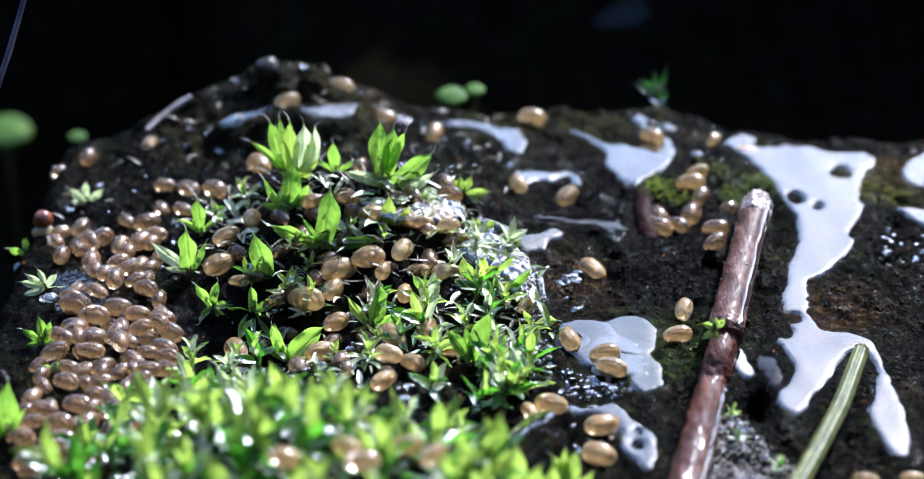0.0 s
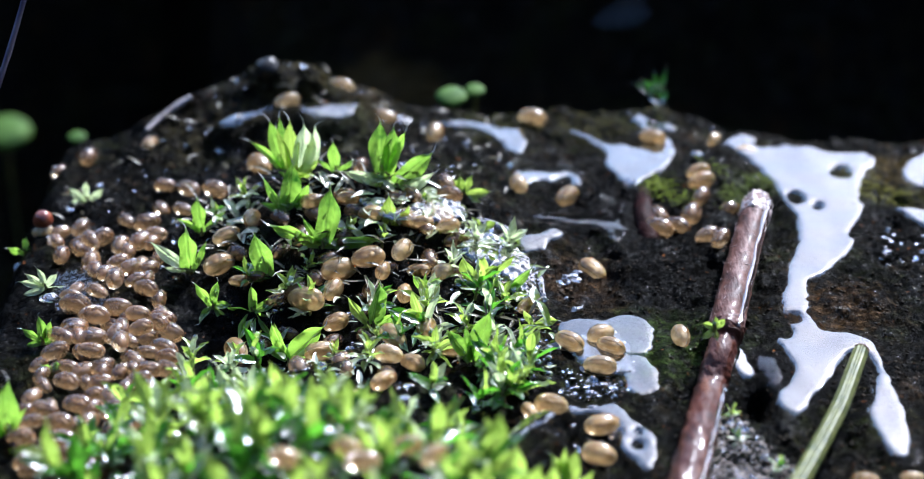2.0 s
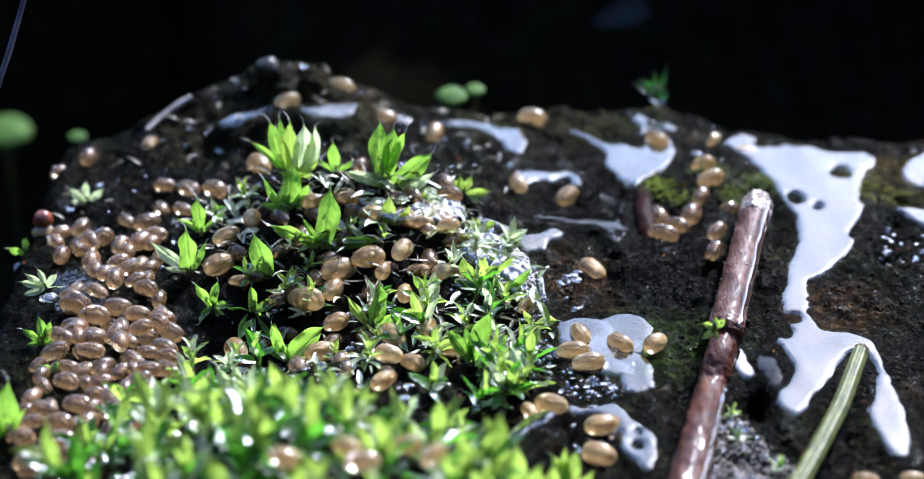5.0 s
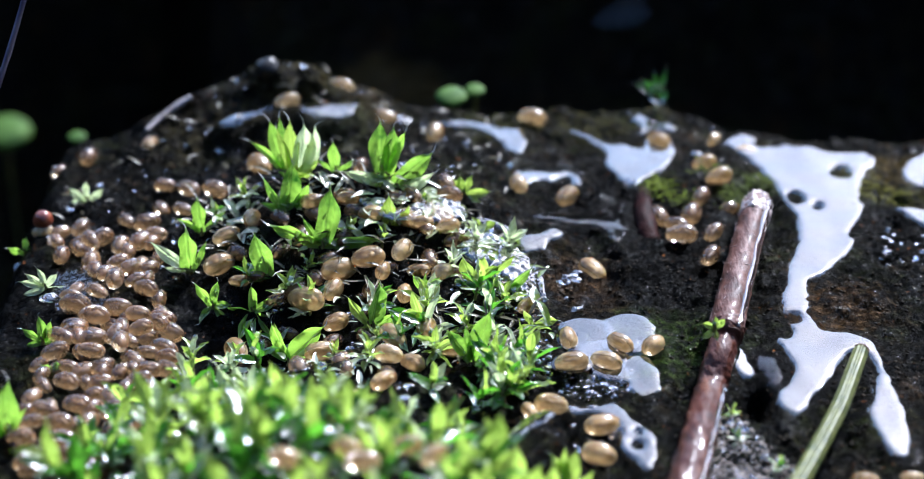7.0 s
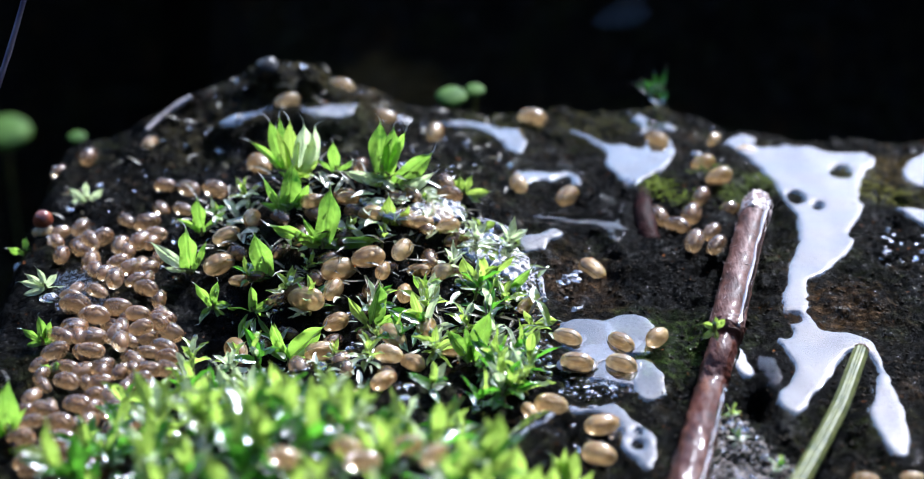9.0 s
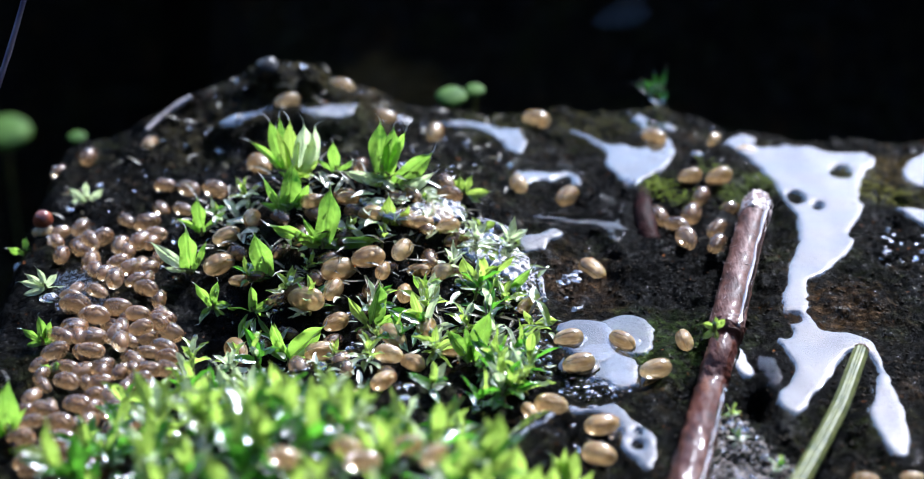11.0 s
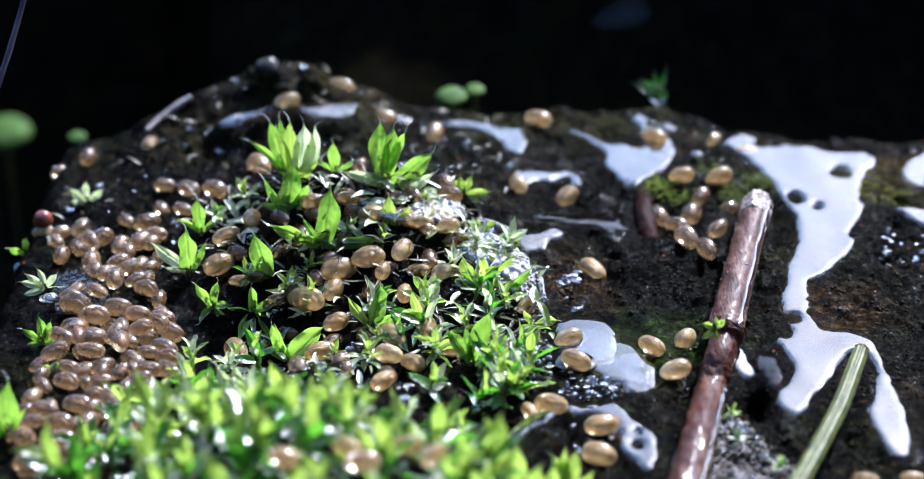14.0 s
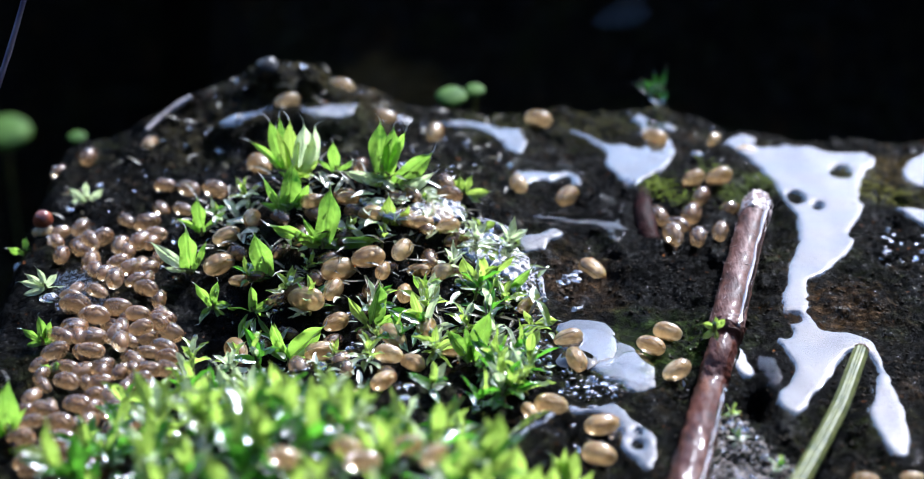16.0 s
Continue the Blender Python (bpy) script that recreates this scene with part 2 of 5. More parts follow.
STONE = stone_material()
WATER = water_material("clear film of water", 1.9)
STILL_WATER = water_material("still dim water", 1.7)
LEAF = leaf_material("bright wet moss leaf", (0.02, 0.09, 0.008), (0.16, 0.3, 0.036), (0.44, 0.76, 0.08))
DEEP_LEAF = leaf_material("deep green moss leaf", (0.010, 0.06, 0.004), (0.06, 0.19, 0.015), (0.14, 0.42, 0.022))
SPRIG_LEAF = leaf_material("dark sprig leaf", (0.006, 0.03, 0.004), (0.025, 0.08, 0.012), (0.04, 0.13, 0.015))
PALE_LEAF = leaf_material("pale bleached moss leaf", (0.36, 0.42, 0.2), (0.72, 0.76, 0.5), (0.62, 0.74, 0.36))
SHELL = shell_material("translucent tan carapace", (0.29, 0.15, 0.05), (0.43, 0.26, 0.09), (0.48, 0.34, 0.14), (0.66, 0.53, 0.29))
BROWN_SHELL = shell_material("translucent brown carapace", (0.045, 0.021, 0.017), (0.11, 0.054, 0.03), (0.12, 0.076, 0.046), (0.26, 0.16, 0.078))


def bark_material(name, body, worn):
    m = Nodes(name)
    stretch = m.add("ShaderNodeMapping", Vector=m.where, Scale=(1.0, 0.22, 1.0)).outputs[0]
    along, fine = m.noise(0.35, 4, 0.6, stretch), m.noise(0.12, 3)
    c = m.ramp(along, (0.3, tuple(0.2 * v for v in body)), (0.5, body), (0.64, worn))
    c = m.mix(m.ramp(m.noise(1.4, 3), (0.45, 0.0), (0.6, 0.8)), c, body)
    n = m.bump(fine, 0.04, 0.7, m.bump(along, 0.14, 0.8))
    s = m.shader(Base_Color=c, Roughness=0.55, Normal=n, Specular_IOR_Level=0.12)
    m.set(s, "Coat Weight", 0.22)
    m.set(s, "Coat IOR", 1.5)
    m.set(s, "Coat Roughness", 0.22)
    return m.done(s)


BARK = bark_material("wet red-brown bark", (0.065, 0.022, 0.012), (0.17, 0.095, 0.075))
DARK_BARK = bark_material("dark soaked bark", (0.05, 0.011, 0.005), (0.12, 0.045, 0.02))
BODY = plain_material("amber soft body", (0.12, 0.07, 0.025), (0.62, 0.46, 0.23), 0.4, 0.5, 0.02, 0.0)
BROWN_BODY = plain_material("brown soft body", (0.05, 0.028, 0.02), (0.32, 0.21, 0.13), 0.4, 0.5, 0.02, 0.0)
SEED = plain_material("red-orange seed coat", (0.1, 0.02, 0.008), (0.24, 0.06, 0.025), 0.4, 0.3, 0.02)
CUT = plain_material("pale frayed wood", (0.32, 0.22, 0.18), (0.6, 0.5, 0.46), 0.3, 0.4, 0.05)
BLADE = plain_material("grey-green ribbed grass", (0.035, 0.05, 0.010), (0.13, 0.135, 0.035), 0.4, 0.45, 0.03, 0.0, 0.22)
STEM = plain_material("brown moss stem", (0.05, 0.06, 0.015), (0.12, 0.11, 0.03), 0.4, 0.4)

YELLOW_LEAF = leaf_material("yellow-green moss leaf", (0.10, 0.17, 0.016), (0.32, 0.38, 0.08), (0.5, 0.7, 0.1))
GRIT = plain_material("pale wet grit", (0.04, 0.028, 0.02), (0.5, 0.4, 0.32), 0.3, 0.25, 0.05, 1.0)
STRAW = plain_material("bleached straw", (0.20, 0.15, 0.12), (0.42, 0.36, 0.33), 0.5, 0.35)
MUD = plain_material("dark wet mud", (0.004, 0.0035, 0.003), (0.02, 0.016, 0.01), 0.6, 0.35, 0.05, 0.15, 0.2)
THREAD = plain_material("pale violet hair", (0.16, 0.14, 0.24), (0.32, 0.30, 0.42), 1.0, 0.3)


def bead_material():
    m = Nodes("water bead")
    s = m.shader(Base_Color=(0.95, 0.97, 1.0, 1), Roughness=0.03, IOR=1.33)
    m.set(s, "Transmission Weight", 1.0)
    return m.done(s)


BEAD = bead_material()


def reflected_dark_material():
    m = Nodes("sloping water with dark reflection painted in")
    # near-black base stands in for the dark that sloping water reflects
    c = m.ramp(m.noise(0.4, 3), (0.35, (0.0012, 0.0012, 0.0008)), (0.65, (0.008, 0.007, 0.003)))
    s = m.shader(Base_Color=c, Roughness=0.3, Specular_IOR_Level=0.0)
    m.set(s, "Coat Weight", 1.0)
    m.set(s, "Coat IOR", 1.6)
    m.set(s, "Coat Roughness", 0.03)
    return m.done(s)


REFLECTED_DARK = reflected_dark_material()

LITTER = plain_material("withered moss leaf", (0.025, 0.02, 0.008), (0.11, 0.09, 0.04), 0.3, 0.4, 0.03, 0.15, 0.3)
CRUMB = plain_material("dark wet crumbs of soil", (0.002, 0.002, 0.0015), (0.02, 0.013, 0.006), 0.5, 0.65, 0.04, 0.0, 0.05)
ROUND_LEAF = plain_material("soft green round leaf", (0.022, 0.065, 0.004), (0.065, 0.13, 0.010), 0.9, 0.7, 0.02, 0.0, 0.2)
ALGAE = plain_material("olive algae felt", (0.015, 0.022, 0.001), (0.15, 0.19, 0.006), 0.9, 0.7, 0.03, 0.0, 0.08)
TIP = plain_material("brown withered tip", (0.06, 0.03, 0.015), (0.2, 0.12, 0.08), 0.3, 0.5, 0.04, 0.1)
# red-brown bark, taken darker to put the chip's shade into its colour
HUSK = plain_material("dark red-brown soaked bark", (0.006, 0.0016, 0.0012), (0.026, 0.006, 0.004), 0.4, 0.6, 0.05, 0.0, 0.05)
HAIR = plain_material("glassy white hair tip", (0.5, 0.5, 0.45), (0.8, 0.8, 0.76), 0.2, 0.25, 0.005, 0.6)


# ---- the stone, one sheet out to the horizon ----
def part(name, bm, material, parent=None, label=""):
    """Links a bmesh (in mm) as one mesh object under a thing."""
    me = bpy.data.meshes.new(name)
    bmesh.ops.scale(bm, vec=(MM, MM, MM), verts=bm.verts)
    bm.to_mesh(me)
    bm.free()
    for p in me.polygons:
        p.use_smooth = True
    me.materials.append(material)
    ob = new(name, me)
    ob.parent = parent
    return tagged(ob, label)


def sheet(name, verts, faces, material, parent=None):
    me = bpy.data.meshes.new(name)
    me.from_pydata([tuple(v) for v in (np.asarray(verts, float) * MM).tolist()], [], faces)
    me.update()
    me.polygons.foreach_set("use_smooth", [True] * len(me.polygons))
    me.materials.append(material)
    ob = new(name, me)
    ob.parent = parent
    return ob


FILMS = {}      # outlines of the films, in mm, cut to where wider water mirrors bright sky
FILMS["broad"] = [(10.42, 7.6), (10.96, 8.37), (11.49, 8.59), (11.83, 8.15), (11.92, 7.38), (12.25, 7.6), (12.6, 7.28), (12.86, 7.71), (13.04, 7.6), (13.29, 7.28), (13.91, 7.49), (14.27, 7.28), (14.49, 6.85), (15.39, 6.95), (16.33, 6.74), (16.45, 6.11), (16.11, 5.59), (15.78, 5.38), (15.42, 4.46), (15.1, 2.49), (15.0, 1.73), (14.51, 0.8), (14.32, 0.25), (14.45, -0.29), (14.14, -1.0), (13.78, -1.52), (13.28, -1.87), (12.87, -2.62), (12.31, -2.82), (11.98, -3.62), (12.01, -5.91), (12.23, -6.35), (13.23, -6.35), (13.73, -6.82), (13.85, -7.71), (13.87, -9.1), (13.91, -10.75), (13.86, -12.32), (13.64, -13.39), (13.34, -13.54), (12.98, -13.09), (12.89, -12.17), (12.68, -11.55), (12.95, -10.42), (13.49, -9.1), (13.49, -8.06), (13.24, -7.36), (12.78, -7.71), (12.34, -8.58), (11.71, -9.43), (11.32, -10.1), (10.88, -11.07), (10.39, -11.23), (10.0, -10.75), (10.21, -9.93), (10.72, -9.1), (10.82, -8.41), (10.67, -7.54), (10.38, -6.82), (10.6, -6.64), (10.97, -6.82), (11.15, -6.28), (10.92, -5.16), (11.0, -4.2), (11.36, -3.62), (11.44, -2.41), (11.94, -1.17), (12.47, 0.54), (12.41, 1.88), (12.22, 2.79), (12.12, 3.68), (11.82, 4.77), (11.32, 6.13), (10.76, 7.21)]
FILMS["triangle"] = [(4.29, 8.86), (4.76, 8.91), (5.34, 8.29), (5.9, 7.5), (6.41, 7.5), (6.89, 7.16), (7.29, 7.16), (7.41, 7.95), (7.72, 8.52), (8.13, 8.52), (8.46, 7.73), (8.47, 6.81), (8.16, 5.74), (7.66, 4.79), (7.15, 4.44), (6.72, 3.93), (6.5, 3.62), (6.28, 3.91), (5.99, 4.53), (5.75, 5.34), (5.63, 5.81), (5.78, 6.49), (5.48, 7.28), (5.01, 7.95), (4.47, 8.4)]
FILMS["arm"] = [(-0.72, 9.29), (-0.1, 9.64), (0.53, 9.59), (1.04, 9.16), (1.66, 8.95), (2.39, 9.08), (2.58, 8.62), (2.6, 7.46), (2.37, 6.64), (1.82, 6.84), (1.58, 7.43), (1.14, 8.34), (0.52, 8.77), (-0.1, 8.94), (-0.72, 8.88)]
FILMS["collar"] = [(2.02, 4.86), (2.34, 5.6), (2.89, 5.8), (3.28, 5.42), (3.89, 5.77), (4.39, 5.79), (4.7, 5.15), (4.69, 4.18), (4.47, 3.74), (4.36, 4.38), (4.04, 4.8), (3.63, 4.42), (3.32, 4.03), (2.93, 4.19), (2.57, 3.55), (2.24, 3.74), (2.0, 4.05)]
FILMS["shoulder"] = [(-6.59, 8.25), (-6.01, 8.37), (-5.31, 8.48), (-4.26, 8.53), (-4.35, 7.84), (-5.15, 7.43), (-5.96, 7.39), (-6.45, 7.8)]
FILMS["tuft"] = [(-3.0, 9.1), (-2.1, 8.9), (-2.2, 8.5), (-2.7, 8.5)]
FILMS["fork"] = [(0.19, 0.15), (0.65, 0.26), (1.21, 0.17), (1.76, -0.05), (2.03, -0.42), (2.58, -0.57), (3.05, -0.28), (3.25, 0.03), (3.57, -0.08), (3.64, -0.49), (3.4, -0.79), (3.07, -0.85), (3.05, -1.59), (2.73, -1.4), (2.36, -1.71), (2.09, -1.68), (1.88, -0.92), (1.29, -0.25), (0.74, -0.06), (0.28, -0.01)]
FILMS["lobe"] = [(2.4, -2.6), (2.7, -2.5), (2.9, -3.1), (3.0, -4.0), (2.7, -4.2)]
FILMS["basin"] = [(3.22, -5.92), (4.04, -5.39), (4.93, -5.73), (5.29, -6.28), (5.31, -7.36), (4.96, -8.13), (4.16, -8.58), (3.72, -7.71), (3.35, -7.36)]
FILMS["bay"] = [(4.72, -5.84), (5.36, -5.28), (6.16, -5.39), (6.48, -5.83), (6.53, -6.82), (6.35, -7.71), (5.75, -7.89), (5.18, -7.71), (4.84, -7.0)]
FILMS["neck"] = [(3.75, -7.18), (5.05, -6.82), (5.51, -8.06), (5.72, -9.43), (5.03, -9.77), (4.21, -9.26), (3.78, -8.41)]
FILMS["step"] = [(5.27, -7.89), (5.89, -7.43), (6.35, -7.71), (6.46, -9.09), (6.32, -9.76), (5.68, -9.93), (5.3, -9.26)]
FILMS["saddle"] = [(3.35, -10.58), (3.82, -10.9), (4.47, -10.58), (4.92, -10.43), (5.2, -10.89), (5.21, -11.36), (5.53, -11.74), (5.93, -12.12), (6.0, -12.74), (5.88, -13.52), (5.66, -14.1), (5.37, -14.04), (5.3, -13.4), (5.01, -13.25), (4.83, -12.85), (4.93, -12.13), (4.89, -11.51), (4.52, -11.13), (4.0, -10.97), (3.54, -11.21), (3.28, -11.05)]
FILMS["sill"] = [(-0.07, -16.38), (0.45, -15.44), (1.34, -13.88), (1.9, -12.94), (2.63, -12.68), (2.7, -13.23), (1.86, -14.21), (1.14, -15.26), (0.78, -16.33), (0.09, -19.26)]
FILMS["edge_upper"] = [(17.24, 5.44), (17.76, 6.29), (18.37, 6.6), (19.12, 6.6), (18.42, 3.51), (17.59, 3.84), (17.27, 4.46)]
FILMS["edge_lower"] = [(16.2, 2.21), (16.79, 2.34), (17.42, 2.11), (18.18, 1.92), (17.88, 0.62), (17.2, 1.08), (16.84, 1.27), (16.59, 1.83)]
FILMS["glaze"] = [(-9.74, 7.22), (-9.36, 7.58), (-8.77, 7.95), (-8.17, 8.13), (-7.56, 8.27), (-7.35, 8.07), (-7.94, 7.72), (-8.52, 7.3), (-8.9, 6.93), (-9.41, 6.97)]
FILMS["drip"] = [(9.0, -7.8), (9.2, -7.6), (9.5, -9.1), (9.3, -9.5), (8.9, -9.3), (8.8, -8.6)]
FILMS["smear"] = [(2.44, 0.92), (3.02, 1.43), (3.58, 1.3), (4.25, 1.35), (4.77, 2.12), (5.36, 2.37), (5.77, 2.79), (6.17, 2.99), (6.2, 2.22), (5.94, 1.23), (6.06, 0.3), (5.79, -0.81), (5.51, -0.82), (5.4, 0.26), (4.96, 0.59), (4.2, 0.49), (3.65, 0.75), (3.0, 0.76)]
FILMS["colony"] = [(-14.5, -3.1), (-14.1, -2.6), (-13.4, -2.6), (-12.4, -3.5), (-11.6, -4.4), (-12.2, -4.9), (-14.0, -4.8)]
FILMS["crest"] = [(-3.9, -0.8), (-3.0, -0.7), (-2.2, -0.7), (-1.2, -0.2), (-0.2, -0.1), (0.2, -0.7), (-0.3, -1.4), (-2.4, -1.7), (-3.3, -1.4)]
FILMS["brim"] = [(0.0, -1.0), (1.0, -1.0), (2.0, -1.7), (2.5, -2.6), (2.7, -4.1), (2.2, -5.1), (1.3, -3.1), (-0.3, -2.2)]
FILMS["chip"] = [(7.15, 10.39), (7.45, 10.27), (7.71, 9.56), (8.82, 9.21), (8.71, 8.63), (7.75, 8.86), (7.29, 8.29), (7.15, 8.52), (7.36, 9.21), (7.1, 9.79)]
FILMS["ring"] = [(9.6, -7.8), (10.1, -7.7), (10.4, -8.5), (10.3, -9.4), (9.9, -9.6), (9.8, -8.9), (9.5, -8.5)]
FILMS["far_seep"] = [(8.4, 51.9), (9.7, 52.2), (12.0, 51.9), (12.5, 51.5), (11.2, 51.2), (9.3, 51.2)]



def rounded(outline, times=1):
    p = np.array(outline, float)
    for _ in range(times):
        q = np.roll(p, -1, 0)
        p = np.stack((0.75 * p + 0.25 * q, 0.25 * p + 0.75 * q), 1).reshape(-1, 2)
    return p


def shore(outline, x, y):
    """Signed distance in mm to the outline of a film, positive inside."""
    x, y = np.asarray(x, float), np.asarray(y, float)
    best, inside = np.full(x.shape, 1e9), np.zeros(x.shape, bool)
    for (ax, ay), (bx, by) in zip(outline, np.roll(outline, -1, 0)):
        dx, dy = bx - ax, by - ay
        t = np.clip(((x - ax) * dx + (y - ay) * dy) / max(dx * dx + dy * dy, 1e-9), 0, 1)
        best = np.minimum(best, np.hypot(x - ax - t * dx, y - ay - t * dy))
        crosses = ((ay > y) != (by > y)) & (x < (bx - ax) * (y - ay) / (by - ay + 1e-12) + ax)
        inside ^= crosses
    return np.where(inside, best, -best)


STEEP = {"crest": 0.15, "brim": 0.6, "sill": 0.3, "colony": 0.2, "far_seep": 1.2}     # films that follow a slope
RAISE = {"crest": 0.42, "brim": 0.2, "colony": 0.04, "drip": 0.4, "sill": 0.8}       # films held up by what lies in them
CRUMPLED = ("crest", "brim", "colony")
LEAN = {"smear": -0.1, "fork": -0.05, "basin": -0.03, "step": -0.04}  # films that tip away to the back


def film_level(name, outline):
    """The tilted plane in which a film of water lies: z = a + b x + c y."""
    p = np.array(outline)
    z = lie(p[:, 0], p[:, 1])
    a = np.column_stack((np.ones(len(p)), p))
    k = np.linalg.lstsq(a, z, rcond=None)[0]
    slope = np.clip(k[1:], -STEEP.get(name, 0.1), STEEP.get(name, 0.1)) + np.array((0, LEAN.get(name, 0)))
    return float(np.mean(z) - slope @ p.mean(0)) + 0.1 + RAISE.get(name, 0.0), slope


SHORES = {k: rounded(v) for k, v in FILMS.items()}
LEVELS = {k: film_level(k, v) for k, v in SHORES.items()}
SHORES["pool"] = rounded([(3.07, -5.99), (4.06, -5.1), (5.39, -4.94), (6.55, -5.46), (6.74, -7.71), (6.56, -10.01), (5.56, -10.23), (4.1, -9.6), (3.47, -8.82), (3.05, -7.36)])      # the bed in which four loose films drift
LEVELS["pool"] = film_level("basin", SHORES["pool"])
for _i, _k in enumerate(("basin", "bay", "step", "neck")):
    LEVELS[_k] = (LEVELS["pool"][0] - 0.012 * _i, LEVELS["pool"][1])


def ground_z(x, y):
    """Height of the stone, hollowed where the films of water lie."""
    x, y = np.asarray(x, float), np.asarray(y, float)
    z = relief(x, y)
    for k, line in SHORES.items():
        lo, hi = line.min(0) - 0.8, line.max(0) + 0.8
        near = (x > lo[0]) & (x < hi[0]) & (y > lo[1]) & (y < hi[1])
        if near.any():
            a, slope = LEVELS[k]
            d = shore(line, x[near], y[near])
            a -= RAISE.get(k, 0.0)
            bed = a + slope[0] * x[near] + slope[1] * y[near] - 0.02 - 0.22 * ramp(0, 0.6, d) + 0.05 * grain(x[near], y[near], 0.5, 9)
            w = ramp(-0.7, 0.05, d)
            z[near] = z[near] * (1 - w) + np.where(d > 0.05, bed, bed + 0.02) * w
    return z


def build_ground():
    def steps(lo, hi, fine, out):
        line = list(np.arange(lo, hi, fine))
        for sign, end in ((-1, line[0]), (1, line[-1])):
            s, at, extra = fine, end, []
            while abs(at) < out:
                s = min(s * 1.18, 4e4)
                at += sign * s
                extra.append(at)
            line = extra[::-1] + line if sign < 0 else line + extra
        return np.array(line)
    xs, ys = steps(-20, 20, 0.1, 3e5), steps(-17, 13, 0.1, 3e5)
    x, y = np.meshgrid(xs, ys)
    z = ground_z(x.ravel(), y.ravel())
    n = len(xs)
    faces = [(j * n + i, j * n + i + 1, (j + 1) * n + i + 1, (j + 1) * n + i) for j in range(len(ys) - 1) for i in range(n - 1)]
    ob = sheet("ground", np.column_stack((x.ravel(), y.ravel(), z)), faces, STONE)
    tagged(ob, "dark wet stone with algae, grit and rusty stains", "stone", kind="structure")


build_ground()


HOLES = [(14.79, 5.19, 0.3), (12.69, 3.07, 0.26), (13.45, 2.39, 0.13), (11.25, -5.54, 0.2), (5.39, -12.77, 0.17), (5.47, -12.05, 0.09), (11.99, 7.58, 0.14), (12.67, 7.84, 0.12)]      # where lumps of stone stand out of the water: x, y, radius


def build_film(name):
    """A film of water: flat inside, its rim rounded down to the stone."""
    line, (a, slope) = SHORES[name], LEVELS[name]
    lo, hi = line.min(0) - 0.4, line.max(0) + 0.4
    s = 0.11 if np.ptp(line[:, 1]) > 8 else 0.07
    xs, ys = np.arange(lo[0], hi[0] + s, s), np.arange(lo[1], hi[1] + s, s)
    x, y = np.meshgrid(xs, ys)

    def depth(px, py):
        """Distance in mm from the frayed shore, positive in the water."""
        fray = 0.13 * grain(px, py, 1.5, 12) + 0.08 * grain(px, py, 0.55, 13) + 0.04 * grain(px, py, 0.24, 14)
        d = shore(line, px, py) + 0.07 + fray
        for hx, hy, hr in HOLES:
            d = np.minimum(d, np.hypot(px - hx, (py - hy) * 0.7) - hr + 0.5 * fray)
        return d

    d = depth(x.ravel(), y.ravel())
    rim = 0.10 * (1 - np.sqrt(np.clip(1 - (1 - np.clip(d / 0.26, 0, 1)) ** 2, 0, 1)))
    z = a + slope[0] * x.ravel() + slope[1] * y.ravel() + 0.045 - rim + (0.06 if name in CRUMPLED else 0.025) * grain(x.ravel() * (1.8 if name in CRUMPLED else 1.0), y.ravel(), 0.26 if name in CRUMPLED else 1.3, 6)
    z = np.where(d < 0, a + slope[0] * x.ravel() + slope[1] * y.ravel() - 0.1, z)
    keep = d > 0
    edge = (d < 0) & (d > -3 * s)
    ex, ey = x.ravel()[edge], y.ravel()[edge]
    for _ in range(4):
        e, h = depth(ex, ey), 0.01
        gx, gy = (depth(ex + h, ey) - e) / h, (depth(ex, ey + h) - e) / h
        g = np.maximum(gx * gx + gy * gy, 0.25)
        ex, ey = ex - np.clip(e * gx / g, -s, s), ey - np.clip(e * gy / g, -s, s)
    x, y = x.ravel().copy(), y.ravel().copy()
    x[edge], y[edge] = ex, ey
    n, index, verts, faces = len(xs), {}, [], []
    for j in range(len(ys) - 1):
        for i in range(n - 1):
            q = (j * n + i, j * n + i + 1, (j + 1) * n + i + 1, (j + 1) * n + i)
            if any(keep[k] for k in q):
                for k in q:
                    if k not in index:
                        index[k] = len(verts)
                        verts.append((x[k], y[k], z[k]))
                faces.append(tuple(index[k] for k in q))
    ob = sheet("water_film", verts, faces, BEAD if name in ("smear", "far_seep", "colony", "ring") else STILL_WATER if name in ("basin", "bay", "step", "neck", "fork") else WATER)
    tagged(ob, "clear film of water shining on wet stone", "water", "films of water on the stone", "structure")
    ob.visible_shadow = False
    return ob


FILM_OBJECTS = {k: build_film(k) for k in FILMS}


